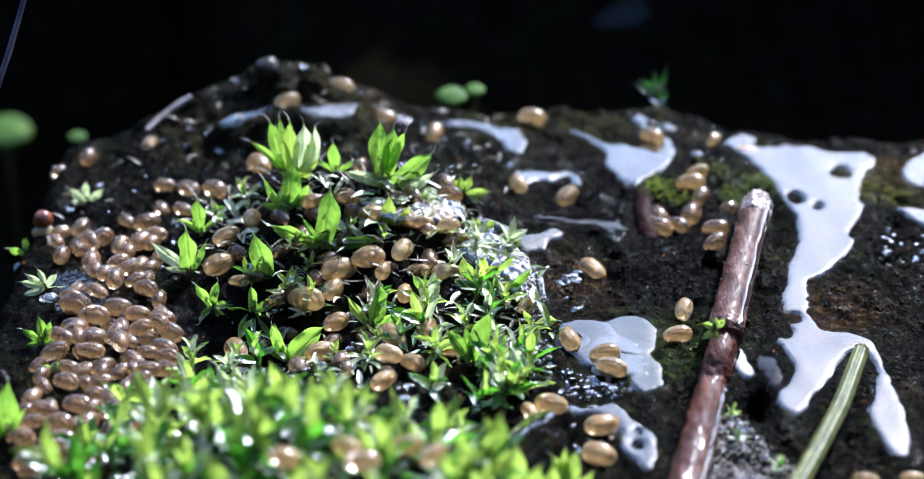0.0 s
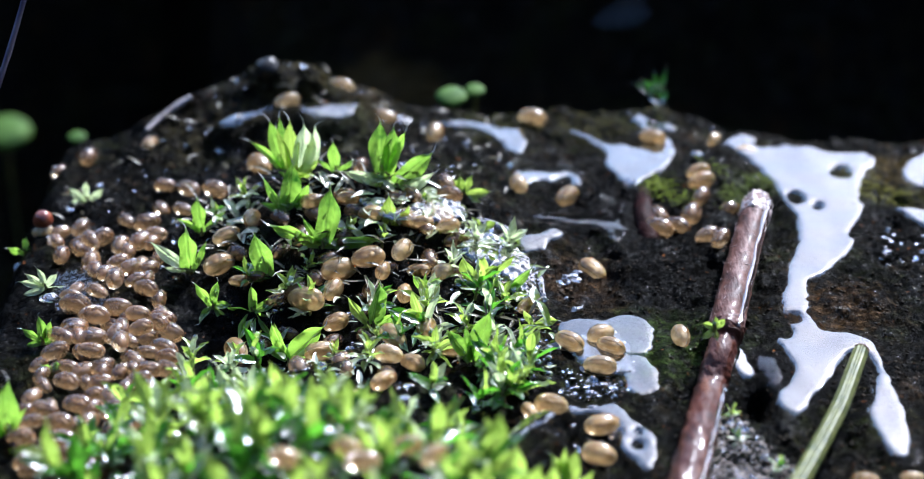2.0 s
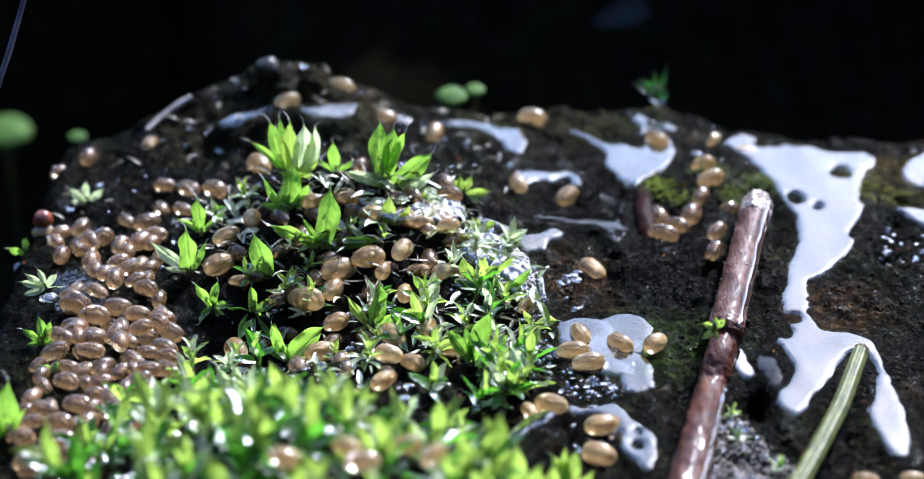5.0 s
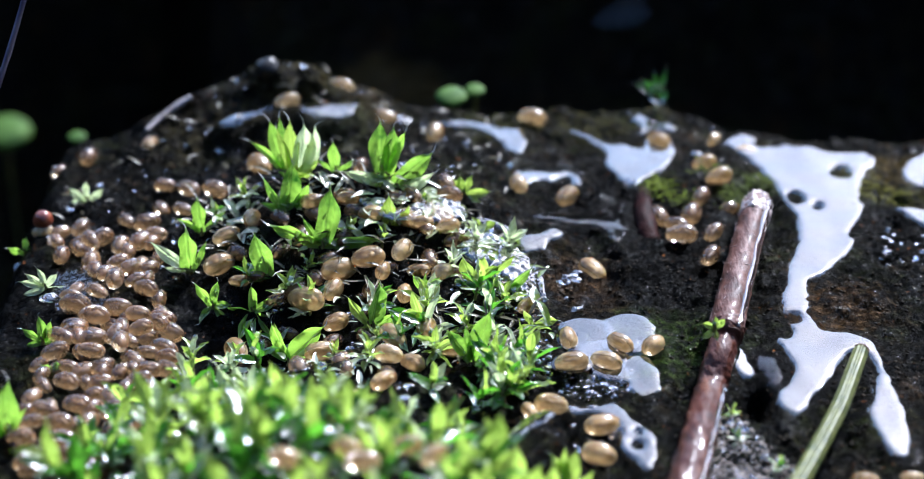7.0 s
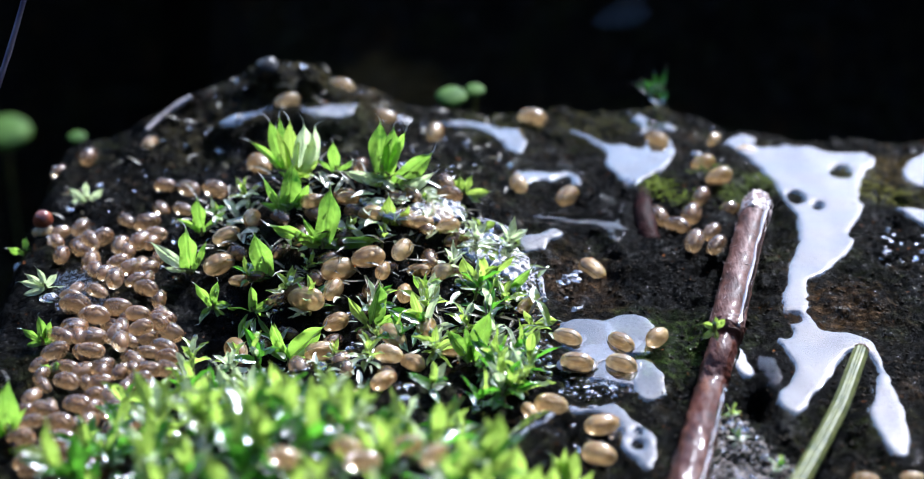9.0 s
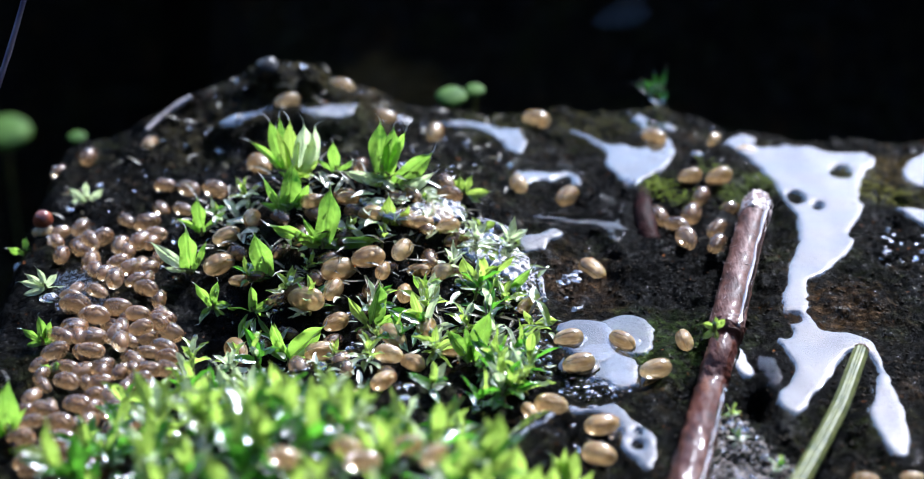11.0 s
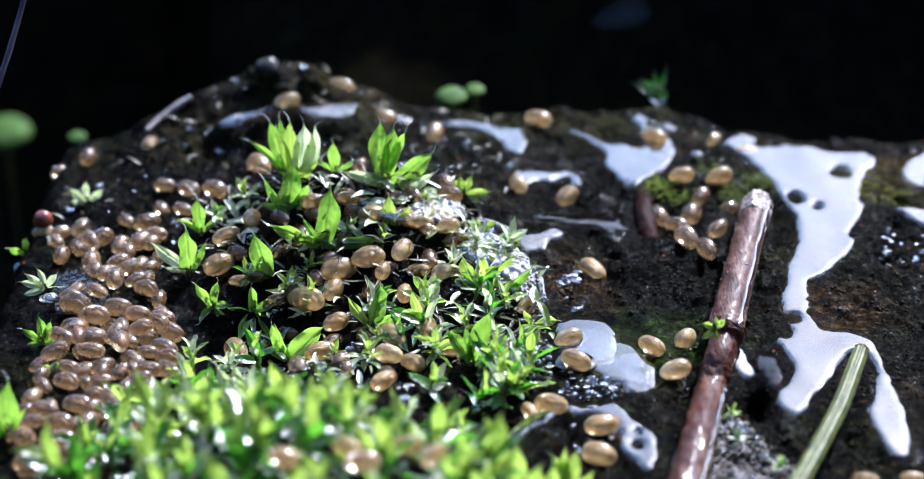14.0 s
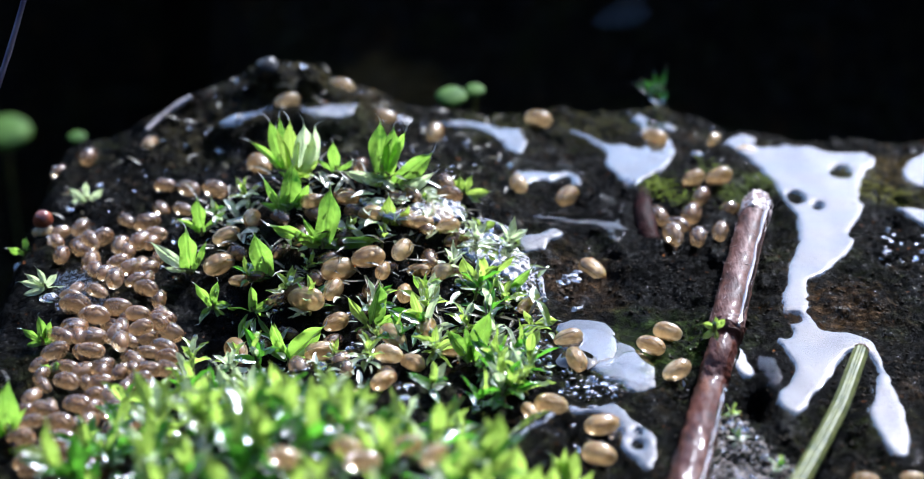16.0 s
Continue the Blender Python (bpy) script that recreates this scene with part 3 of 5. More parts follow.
# ---- seed shrimps ----
def build_shrimp(shell, body, label):
    """A bean-shaped bivalve shell, one unit long along x, hinge up."""
    root = new("seed_shrimp")
    for side, name in ((1, "left_valve"), (-1, "right_valve")):
        bm = bmesh.new()
        rings = []
        nu, nv = 18, 9
        for i in range(nu + 1):
            u = -math.cos(math.pi * i / nu)
            w = math.sqrt(max(0.0, 1 - abs(u) ** 2.15))
            top = 0.35 * w * (1 + 0.14 * u)
            low = -0.30 * w * (1 - 0.06 * math.exp(-(u / 0.5) ** 2))
            wide = 0.27 * w * (1 + 0.1 * u)
            ring = []
            for j in range(nv + 1):
                a = math.pi * j / nv
                c, s = math.cos(a), math.sin(a)
                z = top * c if c > 0 else -low * c
                lip = 0.006 + 0.012 * s
                ring.append(bm.verts.new((0.5 * u, side * (lip + wide * s ** 0.85), z)))
            rings.append(ring)
        for a, b in zip(rings, rings[1:]):
            for j in range(nv):
                q = (a[j], a[j + 1], b[j + 1], b[j])
                bm.faces.new(q if side < 0 else q[::-1])
        bmesh.ops.remove_doubles(bm, verts=bm.verts, dist=1e-4)
        bmesh.ops.recalc_face_normals(bm, faces=bm.faces)
        part(name, bm, shell, root).visible_shadow = False
    bm = bmesh.new()
    bmesh.ops.create_uvsphere(bm, u_segments=14, v_segments=9, radius=1)
    for v in bm.verts:
        v.co = Vector((v.co.x * 0.34, v.co.y * 0.13, v.co.z * 0.17 + 0.01 + 0.03 * math.sin(6 * v.co.x)))
    part("soft_body", bm, body, root, "soft body inside the shell")
    return tagged(root, label, "seed shrimp", "seed shrimps on the wet stone")


SHRIMPS = {"tan": build_shrimp(SHELL, BODY, "glossy tan seed shrimp with a closed bean-shaped shell"),
           "brown": build_shrimp(BROWN_SHELL, BROWN_BODY, "wet dark brown seed shrimp with a glossy bean-shaped shell")}
SHRIMP_USED = set()


def shrimp_pose(x, y, heading, size, roll, lift=0.24):
    z = float(ground_z(np.array([x]), np.array([y]))[0])
    m = pose(x * MM, y * MM, (z + lift * size) * MM, 0, 0, heading) @ pose(0, 0, 0, roll, 0, 0)
    return m


def shrimp_at(m, size, tone="tan"):
    ob = SHRIMPS[tone]
    if tone in SHRIMP_USED:
        ob = copy_thing(ob, m)
    SHRIMP_USED.add(tone)
    ob.matrix_basis = m
    ob.scale = (size, size, size)
    return ob


def meniscus_mesh():
    """The uneven rim of water drawn up round a shell, for one unit of length."""
    bm, rings, rng = bmesh.new(), [], random.Random(4)
    uneven = [rng.uniform(0.8, 1.15) for _ in range(28)]
    for i in range(10):
        f = i / 9
        ring = []
        for k in range(28):
            a = 2 * math.pi * k / 28
            reach = 0.16 + f * 0.36 * (uneven[k] + uneven[k - 1] + uneven[(k + 1) % 28]) / 3
            ring.append(bm.verts.new((1.2 * reach * math.cos(a), reach * math.sin(a), 0.13 * (1 - f) ** 2.0 - 0.06 * f)))
        rings.append(ring)
    for a, b in zip(rings, rings[1:]):
        for k in range(28):
            bm.faces.new((a[k], b[k], b[(k + 1) % 28], a[(k + 1) % 28]))
    return bm


def give_meniscus(ob, roll, rows, start, end):
    """Sets the dark crescent behind the shell, whichever way the shell turns; it sinks away on dry stone."""
    rim = part("meniscus", meniscus_mesh(), REFLECTED_DARK, ob, "rim of water on the shell, dark reflection painted in")
    walk(rim, [(t, pose(0, 0, 0, -roll, 0, 0) @ pose(0, 0, 0, 0, 0, -h) @ pose(0.03 * MM, 0.17 * MM, (-0.07 if start <= t <= end else -0.42) * MM)) for t, _, _, h in rows])


DEW = []        # places on leaves and shells where drops cling, in metres


def settle(rows, seed, tone="tan", low=0.18, high=0.32):
    rng, wetting = random.Random(seed), random.Random(seed + 90)
    for x, y, heading, size in rows:
        m = shrimp_pose(x, y, heading + 180 * rng.randint(0, 1), size, rng.uniform(-65, 65), rng.uniform(low, high))
        shrimp_at(m, size, tone)
        if wetting.random() < 0.3:
            DEW.append(m.translation + Vector((wetting.uniform(-0.2, 0.2), wetting.uniform(-0.12, 0.12), 0.25)) * size * MM)


settle([(-4.96, 9.59, -18, 1.2), (-7.0, 8.22, 24, 1.05), (-3.2, 8.87, -21, 1.2), (-12.47, 7.01, 73, 1.08)], 10, "tan", -0.14, -0.02)
settle([
    (-1.1, 8.39, 84, 1.19), (-15.5, 0.72, -1, 0.87),
    (10.2, 7.99, 69, 0.9), (11.32, 7.08, -1, 0.99), (-7.83, 4.61, -53, 1.28), (2.15, 3.15, -82, 1.16),
    (4.0, 3.26, 54, 1.26), (4.68, -2.11, -61, 1.3)], 1, "tan", 0.02, 0.16)
# brown copies: the shade over these two is put into the shell colour
settle([(-14.82, 6.55, 74, 1.08), (-15.86, 5.47, 58, 0.78)], 9, "brown", 0.02, 0.1)
settle([
    (-10.39, 3.08, -35, 1.03), (-11.29, 1.96, -67, 1.02), (-10.35, 1.4, -34, 0.92), (-9.25, 2.08, -34, 1.15),
    (-11.37, 3.6, 1, 0.86), (-11.59, 0.53, 30, 1.09), (-11.14, -0.37, -1, 0.86), (-3.7, 1.12, 77, 0.9),
    (-13.44, -0.77, -62, 1.07), (-13.91, -0.89, -65, 0.9), (-12.34, -0.95, 71, 0.98), (-11.61, -0.81, 61, 1.07),
    (-12.28, -1.98, 38, 0.88), (-12.11, -3.47, 88, 1.07), (-11.72, -2.6, 54, 0.88), (-12.69, -3.93, -42, 0.98),
    (-13.58, -4.12, 0, 0.86), (-11.43, -2.02, 82, 0.88), (-14.37, -1.51, 84, 0.97), (-11.05, -3.18, 81, 0.87),
    (-10.5, -4.22, 87, 0.9), (-12.54, -2.97, 65, 0.83)], 2, "brown")
settle([
    (-8.45, -1.19, 30, 1.1), (-8.6, -2.43, 39, 1.25), (-7.82, -3.34, 1, 0.74), (-7.57, -0.68, 80, 0.98),
    (-5.37, -0.65, 20, 0.89), (-4.1, -0.52, -2, 0.89), (-4.31, -3.15, 27, 1.36), (-3.29, -2.87, 19, 1.24),
    (-2.1, -2.58, 60, 1.08), (-2.76, -3.3, 76, 0.91), (-1.97, -4.44, 86, 0.94), (-0.66, -3.29, 37, 0.91),
    (-1.53, -3.11, -1, 0.83), (-4.48, -4.03, 65, 1.06), (-1.78, -0.26, -49, 0.89), (-1.25, -0.61, -59, 1.02),
    (-1.98, -1.22, -29, 1.09), (-1.45, -1.49, -1, 0.92), (-0.72, -0.72, -38, 0.97), (-0.51, -1.34, 19, 0.93),
    (-3.23, -1.3, 0, 0.97)], 3)
settle([
    (-5.38, -4.54, -18, 1.35), (-2.29, -6.64, -60, 1.23), (-2.4, -8.14, -16, 1.01), (-1.62, -8.39, -33, 0.93),
    (-1.17, -6.48, 73, 1.03), (-4.76, -6.52, 17, 1.2), (-7.71, -6.06, -61, 1.21), (-2.55, -9.35, 47, 0.99),
    (-3.35, -10.45, -30, 0.9), (2.81, -10.81, -8, 1.12), (2.14, -11.38, -66, 0.81), (4.34, -12.08, 17, 1.17),
    (4.17, -13.31, -17, 1.14), (2.24, -4.95, 46, 0.85), (-3.53, -13.53, -30, 1.1), (-1.63, -14.78, -1, 1.08),
    (12.04, -14.61, 1, 0.91), (13.48, -14.45, 0, 0.77), (-4.33, -5.21, 35, 1.01), (-0.27, -7.63, 0, 0.86)], 4)
settle([
    (8.6, 1.52, 69, 1.23), (7.42, 1.88, -79, 1.15), (7.98, 0.86, -38, 1.09), (9.05, 2.62, 56, 0.98),
    (10.12, 2.21, 35, 0.98)], 5, "brown", 0.0, 0.15)
for _x, _y, _heading, _size in [(-3.09, -18.34, -30, 0.97), (-1.52, -17.89, 16, 0.93), (-2.64, -19.28, -1, 1.0), (-0.77, -19.0, 45, 0.89), (-4.71, -19.59, -17, 0.9)]:      # washed up on top of the moss
    shrimp_at(shrimp_pose(_x, _y, _heading, _size, 20, 1.45 / _size), _size)
settle([
    (-13.24, -5.07, -18, 1.21), (-12.49, -5.71, -8, 1.12), (-11.8, -5.02, 1, 1.05), (-11.02, -5.59, 1, 0.92),
    (-10.25, -5.37, 0, 1.01), (-13.0, -6.73, 45, 1.1), (-12.31, -7.06, 20, 1.02), (-11.62, -6.79, 69, 1.03),
    (-10.79, -6.44, 27, 0.91), (-9.98, -5.98, -19, 1.2), (-13.42, -7.81, 39, 1.01), (-12.19, -7.97, -11, 0.97),
    (-12.87, -8.49, -24, 0.85), (-11.26, -7.53, 94, 0.98), (-9.93, -7.29, -30, 1.1), (-10.42, -7.58, 0, 0.82),
    (-12.17, -9.21, -63, 0.8), (-12.71, -9.65, -22, 0.95), (-11.66, -8.85, 74, 0.8), (-11.08, -8.85, 51, 0.84),
    (-11.78, -10.04, 18, 0.71), (-9.53, -9.04, -31, 0.99)], 6, "brown")
settle([
    (-11.21, -10.37, -64, 0.97), (-12.18, -10.7, -18, 1.04), (-12.96, -11.03, -74, 0.82), (-13.47, -11.26, 0, 0.85),
    (-12.49, -12.01, -16, 1.02), (-11.67, -12.02, -69, 0.95), (-13.32, -12.0, 19, 0.77), (-13.51, -12.82, 0, 0.94),
    (-12.35, -12.76, -6, 1.08), (-12.42, -13.75, 35, 0.78), (-11.81, -13.63, -1, 1.07), (-11.4, -14.82, 1, 1.08),
    (-10.54, -15.18, 34, 0.97), (-10.77, -11.38, 80, 0.85), (-10.7, -10.04, 80, 0.87), (-13.63, -9.04, 70, 0.8),
    (-13.88, -8.27, 53, 0.81), (-13.06, -14.05, 17, 0.88), (-9.98, -11.72, 49, 0.92), (-10.28, -9.71, 37, 0.87)], 7, "brown")


def inside(line, x, y):
    return bool(shore(np.array(line, float), np.array([x]), np.array([y]))[0] > 0)


def scatter(line, count, gap, seed):
    rng, got = random.Random(seed), []
    lo, hi = np.min(line, 0), np.max(line, 0)
    for _ in range(count * 60):
        x, y = rng.uniform(lo[0], hi[0]), rng.uniform(lo[1], hi[1])
        if inside(line, x, y) and all((x - a) ** 2 + (y - b) ** 2 > gap * gap for a, b in got):
            got.append((x, y))
            if len(got) == count:
                break
    return got


def crowd(line, count, gap, seed, low, high):
    """More seed shrimps packed between the others."""
    rng = random.Random(seed)
    for x, y in scatter(line, count, gap, seed):
        size = rng.uniform(0.8, 1.08)
        shrimp_at(shrimp_pose(x, y, rng.uniform(0, 360), size, rng.uniform(-70, 70), rng.uniform(low, high)), size, "brown")


crowd([(-13.96, -7.54), (-13.15, -5.53), (-9.89, -4.4), (-9.22, -6.68), (-9.66, -10.28), (-10.62, -15.36), (-13.33, -14.23), (-14.09, -11.56), (-13.55, -9.62)], 45, 0.55, 61, 0.0, 0.25)
crowd([(-9.16, 0.26), (-6.44, -0.89), (-0.52, 1.12), (0.34, -0.77), (-0.5, -3.2), (-1.91, -4.69), (-4.6, -3.98), (-8.37, -3.23)], 24, 0.7, 62, -0.05, 0.2)
crowd([(-7.32, -3.31), (-4.6, -3.98), (-1.71, -4.71), (-1.25, -7.48), (-2.71, -10.28), (-4.25, -9.59), (-6.96, -5.78)], 16, 0.75, 64, 0.0, 0.25)
crowd([(-15.06, 0.28), (-11.52, 1.4), (-10.55, -0.87), (-10.53, -4.14), (-13.86, -3.83)], 16, 0.6, 63, 0.1, 0.3)


# ---- moss ----
def leaf_mesh(name, material, wide, curl, seed, awn=0.05):
    """A pointed moss leaf one unit long along +z, folded along its keel, with wavy edges and a hair tip."""
    nu, nv = 14, 6
    rng = random.Random(seed)
    fold, wave, bend = rng.uniform(0.35, 0.85), rng.uniform(0.05, 0.14), rng.uniform(-0.08, 0.08)
    verts, faces = [], []
    for i in range(nu + 1):
        u = i / nu
        body = min(u / (1 - awn), 1.0)
        w = 0.54 * wide * (0.55 + 0.9 * body) * (1 - body ** 2.7)
        w = max(w, wide * 0.03 * (1.5 - u))
        z, y = u * (1 - 0.15 * abs(curl) * u), curl * 0.45 * u * u
        for j in range(nv + 1):
            s = j / nv * 2 - 1
            ripple = wave * wide * math.sin(11 * u + 4 * s + seed) * abs(s)
            verts.append((w * s + bend * math.sin(math.pi * u), y + fold * w * abs(s) ** 1.3 + ripple - (0.03 * wide if j == nv // 2 else 0), z))
    for i in range(nu):
        for j in range(nv):
            a = i * (nv + 1) + j
            faces.append((a, a + 1, a + nv + 2, a + nv + 1))
    me = bpy.data.meshes.new(name)
    me.from_pydata([tuple(c * MM for c in v) for v in verts], [], faces)
    for p in me.polygons:
        p.use_smooth = True
    me.materials.append(material)
    return me


LEAF_SHAPES = {}
LEAF_PICK = random.Random(3)


def leaf_shape(material, wide, curl):
    wide, curl = max(0.14, round(wide / 0.08) * 0.08), round(curl / 0.25) * 0.25
    pick = LEAF_PICK.randint(0, 3)
    key = (material.name, wide, curl, pick)
    if key not in LEAF_SHAPES:
        LEAF_SHAPES[key] = leaf_mesh("leaf", material, wide, curl, pick + 1)
    return LEAF_SHAPES[key]


def hair_mesh(sway):
    bm, rings = bmesh.new(), []
    for i in range(7):
        u = i / 6
        r = 0.014 * (1 - 0.85 * u)
        rings.append([bm.verts.new((r * math.cos(a) + sway * u * u, r * math.sin(a) + 0.05 * u * u, 0.18 * u)) for a in (0, 2.1, 4.2)])
    for a, b in zip(rings, rings[1:]):
        for k in range(3):
            bm.faces.new((a[k], a[(k + 1) % 3], b[(k + 1) % 3], b[k]))
    bmesh.ops.scale(bm, vec=(MM, MM, MM), verts=bm.verts)
    me = bpy.data.meshes.new("hair_tip")
    bm.to_mesh(me)
    bm.free()
    me.materials.append(HAIR)
    return me


HAIR_TIPS = [hair_mesh(s) for s in (-0.12, 0.03, 0.1)]
DEW_PICK = random.Random(8)


def wet(root):
    """Notes places along the leaves of a plant for drops."""
    for ob in root.children:
        if ob.name.startswith("leaf") and DEW_PICK.random() < 0.75:
            DEW.append(root.matrix_basis @ ob.matrix_basis @ Vector((0, 0, DEW_PICK.uniform(0.2, 0.8) * MM)))


def put_leaf(root, material, base, tip, wide, curl, turn=0.0):
    base, tip = Vector(base), Vector(tip)
    axis = tip - base
    length = max(axis.length, 0.1)
    z = axis.normalized()
    out = Vector((0.0, -1.0, 0.25))
    x = out.cross(z)
    if x.length < 0.1:
        x = Vector((1, 0, 0))
    x.normalize()
    y = z.cross(x)
    m = Matrix((x, y, z)).transposed().to_4x4()
    ob = new("leaf", leaf_shape(material, wide / length, curl))
    ob.parent = root
    ob.matrix_basis = Matrix.Translation(base * MM) @ m @ pose(0, 0, 0, 0, 0, turn) @ Matrix.Diagonal((length, length, length, 1))
    hair = new("hair_tip", HAIR_TIPS[len(HAIR_TIPS) * (len(root.children) % 3) // 3])
    hair.parent = ob
    curl = round(curl / 0.25) * 0.25
    hair.matrix_basis = pose(0, curl * 0.45 * MM, (0.985 - 0.15 * abs(curl)) * MM)
    tagged(hair, "white hair at the leaf tip")
    return ob


def stem_mesh(top):
    bm = bmesh.new()
    rings = []
    for i, t in enumerate((-0.25, 0.0, 0.4, 0.8, 1.0)):
        r = 0.075 - 0.04 * t
        rings.append([bm.verts.new((r * math.cos(a) + 0.02 * math.sin(5 * t), r * math.sin(a), top * t)) for a in (k * math.pi / 3 for k in range(6))])
    for a, b in zip(rings, rings[1:]):
        for k in range(6):
            bm.faces.new((a[k], a[(k + 1) % 6], b[(k + 1) % 6], b[k]))
    bm.faces.new(rings[-1])
    return bm


MOSS_GROUP = "moss plants on the stone"
WORDS = {"dark": "dark green moss sprig holding a water drop", "bright": "bright green wet moss plant with pointed leaves", "pale": "pale bleached moss plant with hair-tipped leaves",
         "yellow": "yellow-green moss plant with short pointed leaves"}


def sprout(material, word, at, leaves):
    """A moss plant whose leaves are given one by one: foot and tip in mm from its root, and width."""
    x, y, lift = at
    z = float(lie(x, y)) + lift
    root = new("moss_plant")
    root.matrix_basis = pose(x * MM, y * MM, z * MM)
    rng = random.Random(int(x * 100) + int(y * 1000))
    part("stem", stem_mesh(max(0.25, 0.6 * max(l[2] for l in leaves))), STEM, root)
    for bx, by, bz, tx, ty, tz, w in leaves:
        put_leaf(root, material, (bx * 0.6, by * 0.6, bz), tuple(a * 0.6 * (i < 2) + a * (i == 2) + 1.02 * (b - a * (0.6 if i < 2 else 1.0)) for i, (a, b) in enumerate(((bx, tx), (by, ty), (bz, tz)))), w * 1.05, rng.choice((0.0, 0.25, 0.25)), rng.uniform(-35, 35))
    wet(root)
    return tagged(root, WORDS[word], "moss", MOSS_GROUP)


sprout(PALE_LEAF, "pale", (-6.00, 0.94, 0), [(0.04, 0.12, 0.48, 0.26, 0.56, 2.27, 0.82), (0.17, 0.11, 0.44, 0.6, 0.54, 2.18, 0.52)])
sprout(YELLOW_LEAF, "yellow", (-6.14, 0.96, 0), [(0.0, 0.12, 0.48, -0.04, 0.61, 2.45, 0.69), (-0.13, 0.12, 0.48, -0.52, 0.53, 2.16, 0.43), (0.11, 0.08, 0.31, 0.97, 0.24, 0.96, 0.43), (-0.11, 0.05, 0.2, 0.97, 0.08, 0.31, 0.35)])
sprout(LEAF, "bright", (-6.53, 1.91, 0), [(-0.04, 0.08, 0.31, -0.53, 0.55, 2.21, 0.57), (0.09, 0.09, 0.35, -0.13, 0.58, 2.35, 0.53), (0.42, 0.01, 0.04, 1.29, 0.22, 0.89, 0.39), (0.04, 0.01, 0.04, -1.34, 0.36, 1.46, 0.31)])
sprout(LEAF, "bright", (-6.28, -0.73, 0), [(-0.06, 0.01, 0.04, 0.21, 0.5, 2.02, 0.85), (0.08, 0.03, 0.13, 0.79, 0.34, 1.37, 0.51), (-0.21, 0.03, 0.13, -0.76, 0.39, 1.59, 0.34), (-0.0, -0.0, -0.0, -1.02, 0.14, 0.58, 0.25)])
sprout(LEAF, "bright", (-4.93, -2.14, 0), [(0.0, 0.03, 0.11, 0.38, 0.56, 2.26, 0.88), (-0.17, 0.04, 0.17, -1.88, 0.19, 0.78, 0.54), (0.08, 0.03, 0.11, 2.09, 0.09, 0.38, 0.42), (-0.06, 0.03, 0.11, -0.69, 0.26, 1.06, 0.29)])
sprout(LEAF, "bright", (-2.72, 0.59, 0), [(-0.36, 0.05, 0.22, -0.26, 0.53, 2.14, 0.73), (-0.11, 0.06, 0.26, 0.28, 0.48, 1.93, 0.64), (0.17, 0.04, 0.15, 0.79, 0.43, 1.73, 0.47), (0.39, -0.37, -0.18, 1.71, 0.24, 0.95, 0.69), (-0.04, 0.01, 0.04, -0.96, 0.01, 0.04, 0.3)])
sprout(PALE_LEAF, "pale", (-2.33, 0.12, 0), [(0.11, 0.01, 0.04, 1.34, 0.15, 0.6, 0.38), (-0.06, 0.01, 0.04, -1.07, 0.17, 0.69, 0.34), (-0.32, 0.02, 0.09, -2.03, 0.17, 0.69, 0.38)])
sprout(LEAF, "bright", (-4.61, 1.00, 0), [(0.0, 0.02, 0.09, -0.04, 0.28, 1.13, 0.47), (0.11, 0.01, 0.04, 0.65, 0.12, 0.48, 0.26), (-0.11, 0.01, 0.04, -0.65, 0.13, 0.52, 0.26)])
sprout(LEAF, "bright", (-9.59, -2.55, 0), [(-0.06, 0.02, 0.08, -0.06, 0.41, 1.65, 0.75), (0.21, 0.04, 0.15, 0.56, 0.27, 1.1, 0.29)])
sprout(PALE_LEAF, "pale", (-9.75, -2.46, 0), [(-0.04, 0.03, 0.11, -1.21, 0.25, 0.99, 0.46), (-0.08, 0.01, 0.04, -0.8, 0.03, 0.11, 0.21)])
sprout(LEAF, "bright", (-9.48, -0.27, 0), [(0.0, 0.02, 0.09, -0.06, 0.34, 1.39, 0.6), (0.15, 0.04, 0.15, 0.97, 0.21, 0.85, 0.26), (-0.11, 0.03, 0.11, -0.92, 0.13, 0.54, 0.26)])
sprout(LEAF, "bright", (-6.79, -3.26, 0), [(-0.02, 0.02, 0.08, -0.46, 0.43, 1.74, 0.79), (0.08, 0.02, 0.08, 1.08, 0.06, 0.23, 0.37), (-0.12, 0.03, 0.13, -0.91, 0.12, 0.5, 0.21)])
sprout(LEAF, "bright", (-7.28, -4.47, 0), [(-0.06, 0.01, 0.04, -0.92, 0.07, 0.29, 0.37), (-0.02, 0.02, 0.08, -0.06, 0.26, 1.03, 0.37), (0.08, 0.02, 0.08, 0.98, 0.12, 0.5, 0.41), (0.08, 0.0, 0.0, 0.74, -0.35, -0.17, 0.29), (-0.06, -0.04, -0.02, -0.41, -1.02, -0.5, 0.33), (0.04, -0.04, -0.02, 0.16, -0.88, -0.43, 0.25), (0.12, -0.04, -0.02, 1.02, -1.15, -0.56, 0.29)])
sprout(LEAF, "bright", (-8.64, -4.33, 0), [(-0.04, 0.02, 0.08, -0.61, 0.2, 0.83, 0.41), (-0.04, 0.0, 0.0, -0.41, -0.66, -0.33, 0.29), (0.06, 0.02, 0.08, 0.61, 0.02, 0.08, 0.33), (0.02, 0.03, 0.12, 0.2, 0.23, 0.91, 0.33), (0.12, 0.0, 0.0, 0.68, -0.51, -0.25, 0.25)])
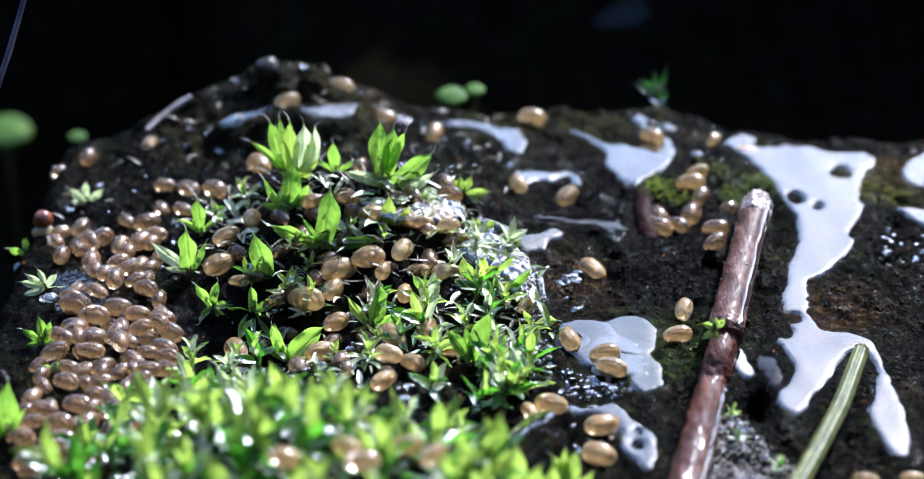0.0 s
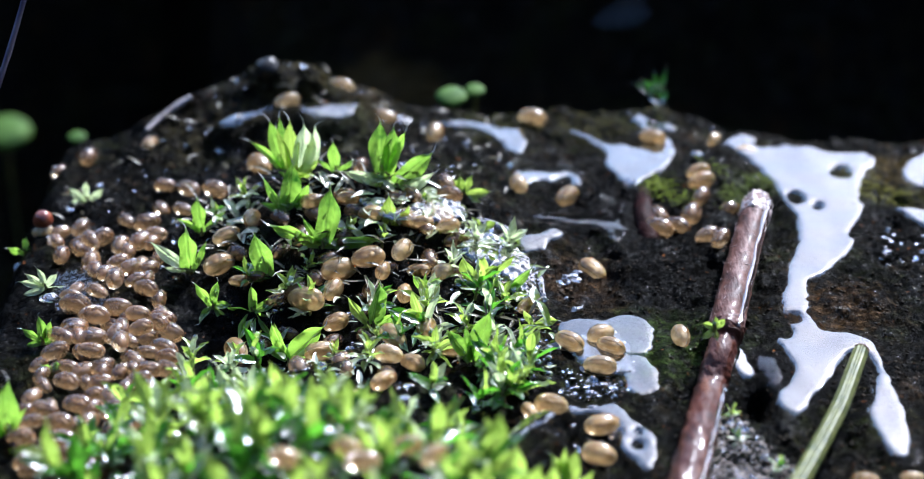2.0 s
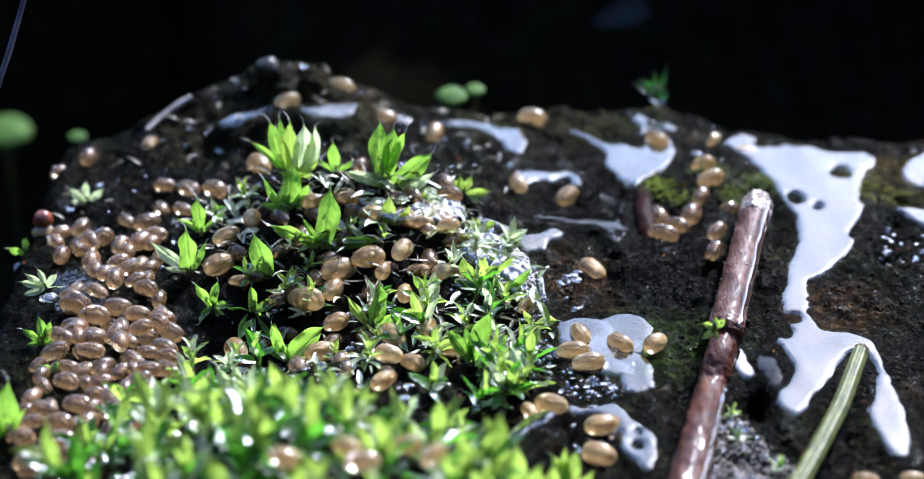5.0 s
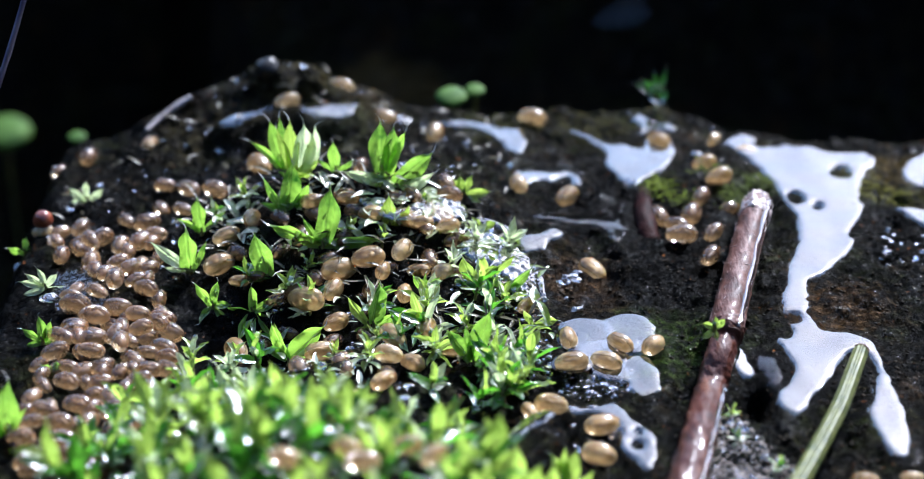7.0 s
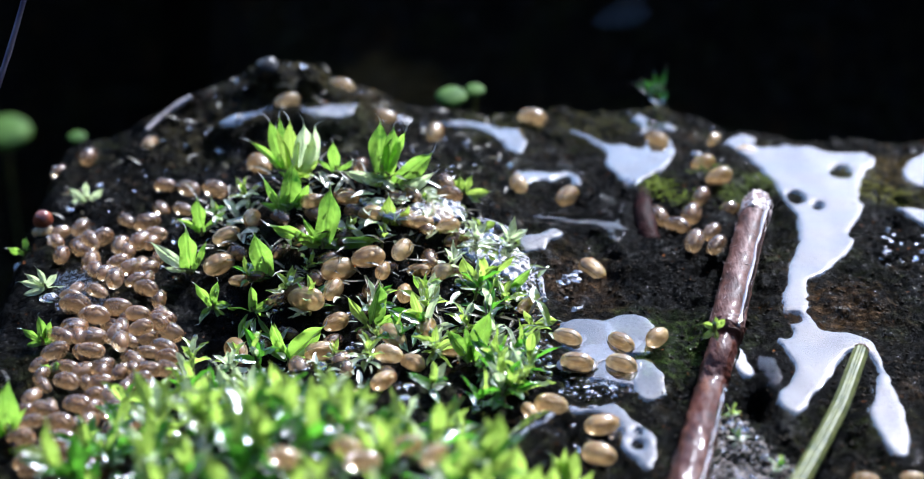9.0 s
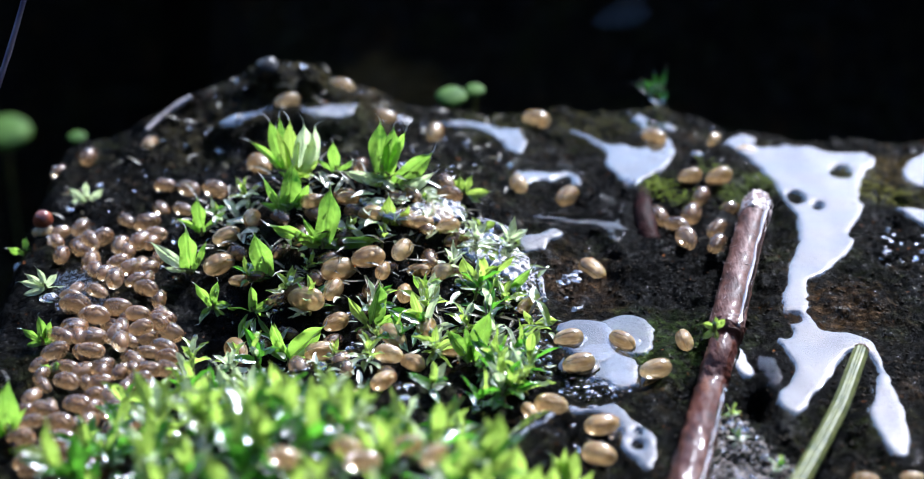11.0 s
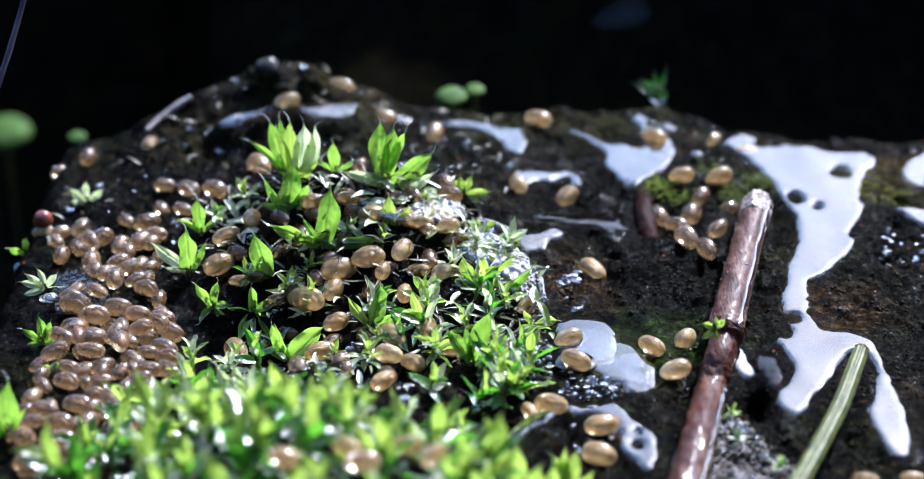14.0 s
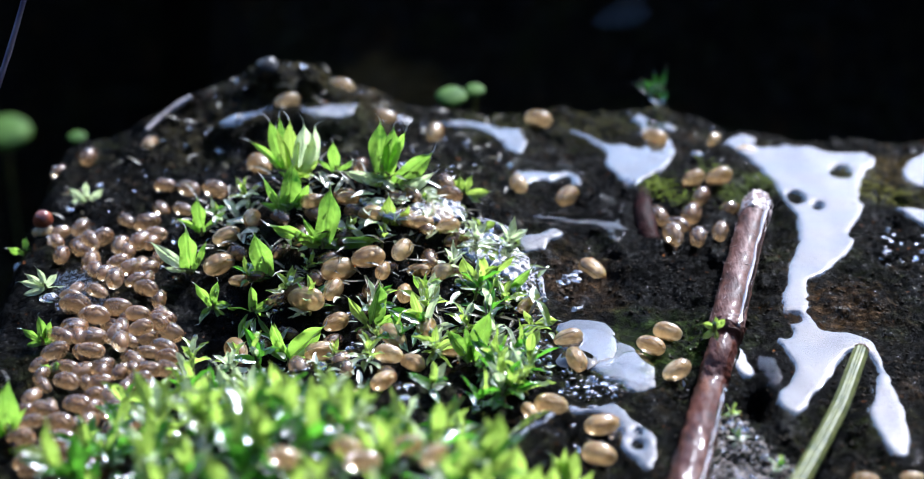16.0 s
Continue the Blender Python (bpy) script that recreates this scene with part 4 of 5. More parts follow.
sprout(LEAF, "bright", (-3.02, -5.52, 0), [(-0.08, 0.03, 0.12, 0.16, 0.39, 1.59, 0.69), (0.22, 0.02, 0.08, 1.01, 0.14, 0.57, 0.36)])
sprout(YELLOW_LEAF, "yellow", (-3.19, -5.49, 0), [(-0.08, 0.04, 0.16, -0.77, 0.27, 1.08, 0.4), (-0.02, 0.02, 0.08, -0.52, -0.09, -0.04, 0.28), (0.28, 0.0, 0.0, 0.48, -0.74, -0.36, 0.32)])
sprout(LEAF, "bright", (-1.31, -4.19, 0), [(-0.04, 0.02, 0.08, -0.37, 0.2, 0.81, 0.29), (0.0, 0.03, 0.12, 0.04, 0.19, 0.78, 0.29), (0.08, 0.02, 0.08, 0.57, 0.17, 0.7, 0.29), (-0.08, 0.01, 0.04, -0.49, 0.01, 0.04, 0.2), (0.08, 0.0, 0.0, 0.41, -0.29, -0.14, 0.2)])
sprout(YELLOW_LEAF, "yellow", (0.07, 1.04, 0), [(-0.09, 0.02, 0.09, -0.54, 0.16, 0.66, 0.3), (-0.02, 0.03, 0.13, -0.15, 0.19, 0.77, 0.3), (0.07, 0.03, 0.13, 0.33, 0.2, 0.79, 0.3), (0.11, 0.01, 0.04, 1.02, 0.04, 0.15, 0.35), (0.07, -0.05, -0.02, 0.61, -0.26, -0.13, 0.26), (-0.11, -0.0, -0.0, -0.46, -0.23, -0.12, 0.26)])
sprout(LEAF, "bright", (-5.90, -6.35, 0), [(0.0, 0.03, 0.12, 1.36, 0.33, 1.32, 0.68), (-0.04, 0.04, 0.16, -0.52, 0.38, 1.52, 0.48), (0.1, 0.02, 0.06, 1.1, 0.08, 0.32, 0.4), (-0.1, 0.04, 0.16, -0.76, 0.15, 0.61, 0.32)])
sprout(YELLOW_LEAF, "yellow", (-2.56, -1.47, 0), [(-0.04, 0.03, 0.13, -0.04, 0.29, 1.17, 0.46), (0.13, 0.04, 0.17, 0.67, 0.22, 0.87, 0.34), (-0.15, 0.04, 0.17, -0.29, 0.21, 0.85, 0.29), (0.08, 0.02, 0.08, 0.59, 0.08, 0.34, 0.21)])
sprout(YELLOW_LEAF, "yellow", (0.72, -0.73, 0), [(-0.09, 0.02, 0.09, -0.77, 0.03, 0.13, 0.3), (0.09, 0.03, 0.13, 0.51, 0.1, 0.39, 0.3), (-0.04, 0.04, 0.17, -0.38, 0.13, 0.52, 0.26)])
sprout(LEAF, "bright", (1.66, -1.07, 0), [(0.04, 0.02, 0.09, 0.47, 0.07, 0.3, 0.3), (-0.09, 0.02, 0.09, -0.43, 0.05, 0.21, 0.26), (0.0, 0.03, 0.13, 0.09, 0.13, 0.52, 0.21)])
sprout(PALE_LEAF, "pale", (-14.58, -3.53, 0), [(-0.08, 0.02, 0.08, -0.91, 0.07, 0.29, 0.27), (-0.08, 0.03, 0.13, -0.7, 0.15, 0.61, 0.27), (-0.04, 0.04, 0.17, -0.29, 0.2, 0.81, 0.25), (0.04, 0.03, 0.13, 0.45, 0.15, 0.63, 0.27), (-0.08, -0.0, -0.0, -0.83, -0.22, -0.11, 0.25), (0.08, 0.01, 0.04, 0.62, 0.02, 0.08, 0.25)])
sprout(LEAF, "bright", (-14.04, -6.91, 0), [(-0.04, 0.02, 0.08, -0.67, 0.12, 0.48, 0.32), (0.0, 0.03, 0.12, -0.08, 0.24, 0.98, 0.32), (0.08, 0.02, 0.08, 0.32, 0.18, 0.74, 0.28), (-0.08, 0.0, 0.0, -0.55, -0.11, -0.05, 0.24), (0.08, 0.0, 0.0, 0.47, 0.05, 0.2, 0.24)])
sprout(YELLOW_LEAF, "yellow", (2.47, -6.05, 0), [(-0.08, 0.03, 0.12, -0.4, 0.17, 0.69, 0.28), (0.08, 0.03, 0.12, 0.8, 0.07, 0.28, 0.36), (0.08, 0.0, 0.0, 0.68, -0.13, -0.06, 0.28), (-0.08, -0.04, -0.02, -0.2, -0.56, -0.28, 0.24), (-0.12, 0.01, 0.04, -0.64, -0.04, -0.02, 0.24)])
sprout(LEAF, "bright", (-14.08, -12.46, 0), [(-0.04, 0.03, 0.11, 0.29, 0.51, 2.06, 0.73), (0.09, 0.04, 0.15, 0.69, 0.26, 1.07, 0.29), (-0.09, 0.04, 0.15, -0.55, 0.31, 1.25, 0.36)])
sprout(YELLOW_LEAF, "yellow", (0.43, -3.55, 0), [(-0.1, 0.03, 0.1, -0.43, 0.25, 1.02, 0.54), (0.06, 0.04, 0.15, 0.35, 0.25, 1.02, 0.54), (0.14, 0.02, 0.06, 0.97, 0.17, 0.69, 0.41), (-0.06, -0.02, -0.01, -0.1, -0.6, -0.3, 0.29), (0.21, 0.03, 0.1, 1.38, 0.29, 1.19, 0.37)])
sprout(LEAF, "bright", (1.35, -3.98, 0), [(-0.16, 0.03, 0.12, 0.78, 0.08, 0.33, 0.45), (-0.1, 0.04, 0.17, -0.37, 0.19, 0.79, 0.29), (-0.04, 0.02, 0.08, 1.13, 0.25, 1.0, 0.37)])
sprout(LEAF, "bright", (0.39, -8.31, 0), [(0.02, 0.05, 0.2, 0.54, 0.45, 1.84, 0.7), (-0.17, 0.05, 0.2, -0.89, 0.3, 1.21, 0.46), (0.27, 0.02, 0.08, 1.12, 0.27, 1.09, 0.43), (-0.08, 0.04, 0.16, -0.27, 0.36, 1.45, 0.35)])
sprout(YELLOW_LEAF, "yellow", (0.3, -18.0, 0), [(-0.22, 0.05, 0.18, 0.69, 0.51, 2.08, 1.01), (-0.4, 0.05, 0.18, -1.41, 0.24, 0.99, 0.61), (0.14, 0.03, 0.13, 1.23, 0.23, 0.95, 0.54), (-0.11, 0.05, 0.18, -0.4, 0.38, 1.53, 0.54)])
sprout(PALE_LEAF, "pale", (-14.19, 2.75, 0), [(-0.09, 0.03, 0.11, -0.72, 0.15, 0.61, 0.36), (0.0, 0.04, 0.16, 0.0, 0.21, 0.84, 0.31), (0.09, 0.03, 0.11, 0.63, 0.14, 0.57, 0.31), (-0.09, 0.01, 0.02, -0.67, 0.0, 0.0, 0.27)])
sprout(LEAF, "bright", (-16.11, 0.08, 0), [(-0.04, 0.02, 0.07, -0.65, 0.07, 0.28, 0.43), (0.09, 0.03, 0.11, 0.82, 0.09, 0.37, 0.43), (-0.0, 0.04, 0.15, 0.11, 0.16, 0.66, 0.3)])
sprout(SPRIG_LEAF, "dark", (8.05, 10.63, 0), [(-0.1, 0.2, 0.79, -0.6, 0.35, 1.35, 0.26), (0.0, 0.21, 0.84, -0.1, 0.4, 1.6, 0.24), (0.1, 0.2, 0.79, 0.4, 0.45, 1.75, 0.26), (-0.15, 0.17, 0.69, -0.9, 0.3, 1.15, 0.22), (0.15, 0.18, 0.74, 0.5, 0.2, 0.85, 0.2)])
sprout(YELLOW_LEAF, "yellow", (8.17, -8.37, 1.45), [(-0.08, 0.02, 0.08, -0.38, 0.06, 0.23, 0.23), (0.0, 0.03, 0.12, 0.0, 0.11, 0.46, 0.23), (0.08, 0.02, 0.08, 0.34, 0.1, 0.39, 0.23), (-0.08, 0.0, 0.0, -0.42, -0.31, -0.15, 0.23), (0.04, -0.04, -0.02, 0.11, -0.41, -0.2, 0.19)])
sprout(YELLOW_LEAF, "yellow", (1.3, -17.3, 0), [(-0.2, 0.05, 0.2, 0.2, 0.4, 1.9, 0.7), (0.1, 0.05, 0.2, 0.9, 0.3, 1.4, 0.55), (-0.3, 0.05, 0.2, -1.0, 0.3, 1.5, 0.55), (0.0, 0.0, 0.1, 0.5, -0.5, 0.9, 0.45)])
sprout(PALE_LEAF, "pale", (-7.04, -11.11, 0), [(-0.09, 0.06, 0.24, -0.65, 0.4, 1.63, 0.52), (-0.0, 0.07, 0.28, -0.09, 0.43, 1.74, 0.45), (0.09, 0.06, 0.24, 0.61, 0.3, 1.22, 0.52), (-0.13, 0.04, 0.17, -1.11, 0.25, 0.99, 0.41)])
sprout(YELLOW_LEAF, "yellow", (-6.15, -10.60, 0), [(-0.06, 0.03, 0.11, -0.47, 0.27, 1.1, 0.41), (0.02, 0.04, 0.15, 0.13, 0.33, 1.32, 0.37), (0.09, 0.02, 0.08, 0.65, 0.19, 0.76, 0.37), (-0.09, 0.01, 0.04, -0.65, 0.09, 0.38, 0.34)])
sprout(YELLOW_LEAF, "yellow", (3.06, -15.10, 0), [(-0.07, 0.01, 0.05, -0.43, 0.27, 1.11, 0.52), (0.03, 0.03, 0.12, 0.31, 0.3, 1.23, 0.52), (0.1, 0.02, 0.09, 0.78, 0.17, 0.7, 0.45), (0.0, 0.04, 0.16, -0.09, 0.35, 1.41, 0.38)])
sprout(YELLOW_LEAF, "yellow", (2.42, -15.93, 0), [(-0.09, 0.03, 0.14, -0.34, 0.29, 1.18, 0.45), (0.02, 0.04, 0.17, 0.22, 0.31, 1.26, 0.48), (0.09, 0.03, 0.14, 0.51, 0.21, 0.83, 0.41), (-0.12, 0.03, 0.1, -0.6, 0.18, 0.74, 0.38)])
sprout(LEAF, "bright", (1.43, -16.40, 0), [(-0.1, 0.02, 0.09, -0.39, 0.21, 0.86, 0.44), (0.0, 0.03, 0.14, 0.2, 0.23, 0.94, 0.48), (0.1, 0.02, 0.09, 0.63, 0.15, 0.6, 0.37)])
sprout(LEAF, "bright", (-12.83, -8.59, 0), [(-0.73, 0.0, 0.0, -0.92, 0.06, 0.23, 0.23), (-0.69, 0.01, 0.04, -0.42, 0.09, 0.35, 0.27), (-0.73, -0.04, -0.02, -1.12, -0.21, -0.1, 0.23)])


def rosette(material, word, count, length, wide, tall, low, high, seed):
    """A moss plant with leaves in a spiral round its stem, opening from low to high degrees."""
    rng = random.Random(seed)
    root = new("moss_plant")
    part("stem", stem_mesh(tall), STEM, root)
    for k in range(count):
        f = k / (count - 1)
        yaw, tilt = radians(137.5 * k + rng.uniform(-20, 20)), radians(high + (low - high) * f + rng.uniform(-8, 8))
        size = length * (1.05 - 0.25 * abs(f - 0.4)) * rng.uniform(0.85, 1.1)
        way = Vector((math.cos(yaw) * math.sin(tilt), math.sin(yaw) * math.sin(tilt), math.cos(tilt)))
        z = way
        side = Vector((-math.sin(yaw), math.cos(yaw), 0))
        m = Matrix((side, z.cross(side), z)).transposed().to_4x4()
        young = YELLOW_LEAF if f > 0.85 and material is DEEP_LEAF else PALE_LEAF if rng.random() < 0.1 else material
        ob = new("leaf", leaf_shape(young, wide / length, rng.choice((-0.25, -0.5))))
        ob.parent = root
        ob.matrix_basis = Matrix.Translation(Vector((0, 0, tall * (0.2 + 0.75 * f))) * MM) @ m @ Matrix.Diagonal((size, size, size, 1))
    return tagged(root, WORDS[word], "moss", MOSS_GROUP)


KINDS = {"star": [rosette(DEEP_LEAF, "bright", 9, 1.0, 0.34, 0.75, 12, 82, 1), rosette(DEEP_LEAF, "bright", 8, 1.2, 0.38, 0.85, 12, 76, 2), rosette(YELLOW_LEAF, "yellow", 9, 1.0, 0.36, 0.75, 12, 78, 3), rosette(DEEP_LEAF, "bright", 7, 1.15, 0.34, 0.9, 10, 70, 10)],
         "tall": [rosette(DEEP_LEAF, "bright", 8, 1.5, 0.5, 1.3, 10, 55, 4), rosette(DEEP_LEAF, "bright", 7, 1.65, 0.52, 1.2, 12, 60, 5), rosette(YELLOW_LEAF, "yellow", 8, 1.3, 0.38, 1.1, 10, 60, 6)],
         "pale": [rosette(YELLOW_LEAF, "yellow", 7, 0.85, 0.32, 0.6, 15, 80, 9), rosette(PALE_LEAF, "pale", 6, 0.8, 0.3, 0.5, 15, 75, 11)],
         "small": [rosette(DEEP_LEAF, "bright", 7, 0.7, 0.24, 0.5, 15, 80, 7), rosette(YELLOW_LEAF, "yellow", 7, 0.75, 0.26, 0.5, 15, 75, 8)]}
FRESH = {id(ob): True for kind in KINDS.values() for ob in kind}


def plant(line, count, gap, kinds, seed, grow=(0.8, 1.15)):
    rng = random.Random(seed)
    for x, y in scatter(line, count, gap, seed):
        proto = rng.choice([ob for k in kinds for ob in KINDS[k]])
        s = rng.uniform(*grow)
        m = pose(x * MM, y * MM, float(lie(x, y)) * MM, rng.uniform(-8, 34), rng.uniform(-16, 16), rng.uniform(0, 360))
        if FRESH.pop(id(proto), False):
            ob = proto
        else:
            ob = copy_thing(proto, m)
        ob.matrix_basis = m
        ob.scale = (s, s, s)
        if y > -15:
            wet(ob)


plant([(-11.6, -12.08), (-10.01, -10.44), (-8.49, -10.61), (-6.18, -11.29), (-4.08, -12.24), (-2.4, -13.21), (-0.82, -10.94), (1.24, -10.28), (1.6, -10.78), (0.66, -11.97), (-0.16, -13.85), (-0.66, -16.49), (-1.41, -17.12), (-4.75, -17.2), (-10.75, -16.65)], 32, 1.2, ("star",), 11, (0.85, 1.4))
plant([(-10.94, -14.59), (-8.43, -14.79), (-4.89, -15.3), (-1.11, -14.97), (-0.67, -15.78), (-0.74, -17.07), (-4.74, -17.52), (-10.68, -17.08)], 14, 1.5, ("tall", "star"), 16, (1.0, 1.35))
plant([(-10.8, -17.8), (-4.5, -17.6), (0.4, -18.0), (1.8, -19.4), (0, -21.6), (-4, -22.4), (-10.4, -21.8)], 34, 1.0, ("tall", "tall", "star"), 19, (0.9, 1.2))
plant([(-9.58, -8.21), (-6.94, -6.04), (-5.87, -10.62), (-6.7, -11.65), (-9.01, -10.95)], 9, 1.0, ("star", "pale"), 17, (0.8, 1.1))
plant([(-7.32, -3.31), (-4.6, -3.98), (-1.71, -4.71), (-1.25, -7.48), (-2.71, -10.28), (-4.25, -9.59), (-6.96, -5.78)], 9, 1.0, ("star", "small"), 18, (0.6, 0.9))
plant([(-0.3, -1.27), (2.24, -1.47), (2.81, -6.13), (2.27, -10.27), (-0.46, -9.61), (-1.69, -5.31), (-1.34, -2.01)], 13, 1.0, ("pale", "pale", "star"), 12, (0.85, 1.2))
plant([(-1.84, -7.41), (-0.48, -6.1), (2.28, -7.21), (1.97, -10.94), (-1.2, -10.61)], 7, 1.1, ("star", "pale"), 13, (0.85, 1.15))
plant([(-9.5, 1.24), (-7.26, 1.14), (-4.77, -0.12), (-0.52, 0.7), (-0.08, -1.2), (-2.17, -2.14), (-5.86, -3.44), (-7.63, -2.18)], 9, 1.1, ("small",), 15, (0.7, 1.1))


# ---- twig, grass blade, straw and hair ----
def tube(line, radius, sides=14, seed=0, rough=0.06, steps=10, ribs=0, tip=False):
    """A tube along a line of points in mm; radius may be a pair from start to end."""
    pts = [Vector(p) for p in line]
    path = []
    for i in range(len(pts) - 1):
        p0, p1, p2, p3 = pts[max(i - 1, 0)], pts[i], pts[i + 1], pts[min(i + 2, len(pts) - 1)]
        for k in range(steps):
            t = k / steps
            path.append(0.5 * ((2 * p1) + (p2 - p0) * t + (2 * p0 - 5 * p1 + 4 * p2 - p3) * t * t + (3 * p1 - p0 - 3 * p2 + p3) * t ** 3))
    path.append(pts[-1])
    r0, r1 = radius if isinstance(radius, tuple) else (radius, radius)
    bm, rings = bmesh.new(), []
    for i, p in enumerate(path):
        t = i / (len(path) - 1)
        way = (path[min(i + 1, len(path) - 1)] - path[max(i - 1, 0)]).normalized()
        x = way.cross(Vector((0, 0, 1)))
        x = x.normalized() if x.length > 0.05 else Vector((1, 0, 0))
        y = x.cross(way)
        r = r0 + (r1 - r0) * t
        if tip and i < 5:
            r *= math.sqrt(1 - (1 - (i + 0.3) / 5.3) ** 2)
        ring = []
        for k in range(sides):
            a = 2 * math.pi * k / sides
            f = 1 + rough * noise.noise((5 * math.cos(a) + seed, 5 * math.sin(a), i * 0.35)) + (0.07 * math.cos(ribs * a) if ribs else 0)
            f += 0.5 * rough * noise.noise((9 * math.cos(a), 9 * math.sin(a) + seed, i * 1.7))
            ring.append(bm.verts.new(p + (x * math.cos(a) + y * math.sin(a)) * r * f))
        rings.append(ring)
    for a, b in zip(rings, rings[1:]):
        for k in range(sides):
            bm.faces.new((a[k], a[(k + 1) % sides], b[(k + 1) % sides], b[k]))
    bm.faces.new(rings[0][::-1])
    bm.faces.new(rings[-1])
    bmesh.ops.recalc_face_normals(bm, faces=bm.faces)
    return bm


def build_twig():
    root = new("twig")
    upper, lower = [(10.97, 1.27, 0.74), (10.22, -1.44, 0.75), (9.46, -4.37, 0.8), (8.88, -6.71, 0.85), (8.64, -7.72, 0.85)], [(8.71, -7.41, 0.69), (8.39, -8.63, 0.59), (7.95, -9.89, 0.07), (7.23, -12.91, 0.53), (6.63, -15.17, 0.57), (5.97, -17.35, 0.46)]
    part("upper_bark", tube(upper, (0.52, 0.6), 28, 3, 0.09, 16), BARK, root)
    part("lower_bark", tube(lower, (0.46, 0.56), 28, 8, 0.17, 16), DARK_BARK, root, "dark peeling bark")
    head = [Vector(upper[0]) + (Vector(upper[0]) - Vector(upper[1])).normalized() * d for d in (-1.1, -0.4, 0.24)]
    part("cut_end", tube(head, (0.56, 0.5), 26, 5, 0.35, 12), CUT, root, "pale frayed wood at the broken end")
    foot, before = Vector(upper[-1]), Vector(upper[-2])
    way = (foot - before).normalized()
    part("snapped_end", tube([foot + way * d for d in (-0.3, -0.05, 0.16)], (0.57, 0.5), 26, 7, 0.3, 8), BARK, root, "torn bark at the snapped end")
    for line, reach, thick in ((upper, 0.4, 0.14), (lower[2:], 0.46, 0.085)):
        part("wet_edge", tube([Vector(p) + Vector((reach, -0.1, 0.3)) for p in line], (thick, thick), 12, 2, 0.5, 10), WATER, root, "bright water held along the bark")
    rng = random.Random(5)
    bm = bmesh.new()
    for _ in range(80):
        t = rng.uniform(0, 0.98)
        i = min(int(t * 4), 3)
        p = Vector(upper[i]).lerp(Vector(upper[i + 1]), t * 4 - i)
        way = (Vector(upper[i + 1]) - Vector(upper[i])).normalized()
        side = way.cross(Vector((0, 0, 1))).normalized()
        a = rng.choice((rng.uniform(-0.3, 0.7), rng.uniform(0.4, 2.8)))
        out = side * math.cos(a) + side.cross(way) * math.sin(a)
        q = p + out * 0.54
        tip = q + out * rng.uniform(0.04, 0.16) + way.cross(out) * rng.uniform(-0.25, 0.25) + way * rng.uniform(-0.08, 0.08)
        w = way * 0.014
        v = [bm.verts.new(c) for c in (q - w, q + w, tip, q + out * 0.03)]
        for tri in ((0, 1, 2), (1, 3, 2), (3, 0, 2)):
            bm.faces.new([v[k] for k in tri])
    part("fringe", bm, CUT, root, "pale frayed bark fibres")
    tagged(root, "wet red-brown twig with a broken end on stone", "twig")


build_twig()
BLADE_LINE = [(13.01, -8.41, 0.75), (12.62, -9.45, 0.8), (11.73, -11.67, 0.75), (10.83, -13.47, 0.61), (9.9, -15.27, 0.54), (8.89, -16.95, 0.35)]
blade = new("grass_blade")
part("stalk", tube(BLADE_LINE, (0.24, 0.3), 48, 2, 0.04, 12, ribs=11, tip=True), BLADE, blade)
_tip, _next = Vector(BLADE_LINE[0]), Vector(BLADE_LINE[1])
part("withered_tip", tube([_tip + (_tip - _next).normalized() * d for d in (0.1, 0.03, -0.12)], (0.13, 0.255), 24, 4, 0.25, 5), TIP, blade, "brown withered tip")
tagged(blade, "grey-green ribbed grass blade lying in water", "grass")
husk = part("bark_chip", tube([(7.03, 3.76, -0.12), (6.88, 2.59, -0.09), (6.85, 1.09, -0.09), (6.95, 0.18, -0.35)], (0.32, 0.42), 16, 9, 0.3, 8), HUSK)
tagged(husk, "dark red-brown bark chip stuck in the mud", "bark chip")
straw = part("straw", tube([(-12.73, 8.0, 0.44), (-12.18, 8.74, 0.71), (-11.62, 9.22, 0.96), (-11.05, 9.56, 1.19)], (0.1, 0.14), 10, 4, 0.2, 8), STRAW)
tagged(straw, "bleached bit of straw on dark stone", "straw")
thread = part("hair_strand", tube([(-14.28, -0.5, 11.14), (-14.87, -0.21, 9.64), (-15.51, 0.01, 8.02), (-16.16, 0.28, 6.49), (-17.43, 0.36, 3.62), (-18.9, 0.07, 0.12), (-19.47, -2.08, -1.59)], (0.09, 0.13), 8, 6, 0.05, 8), THREAD)
tagged(thread, "pale violet strand standing beside the stone", "strand")


def lump(name, at, r, material, label, category, squash=0.8, rough=0.25, seed=1):
    bm = bmesh.new()
    bmesh.ops.create_icosphere(bm, subdivisions=3, radius=r)
    for v in bm.verts:
        v.co *= 1 + rough * noise.noise(v.co / r * 1.3 + Vector((seed, 0, 0)))
        v.co.z *= squash
        v.co += Vector(at)
    return tagged(part(name, bm, material), label, category)


lump("mud_lump", (-7.83, 9.38, 2.5), 0.54, MUD, "dark shiny lump of wet mud on the ridge", "mud", 0.95, 0.2, 3)


lump("water_drop", (8.1, 10.63, 0.85), 0.4, BEAD, "water drop hanging in a moss sprig", "water drop", 1.0, 0.1, 2)


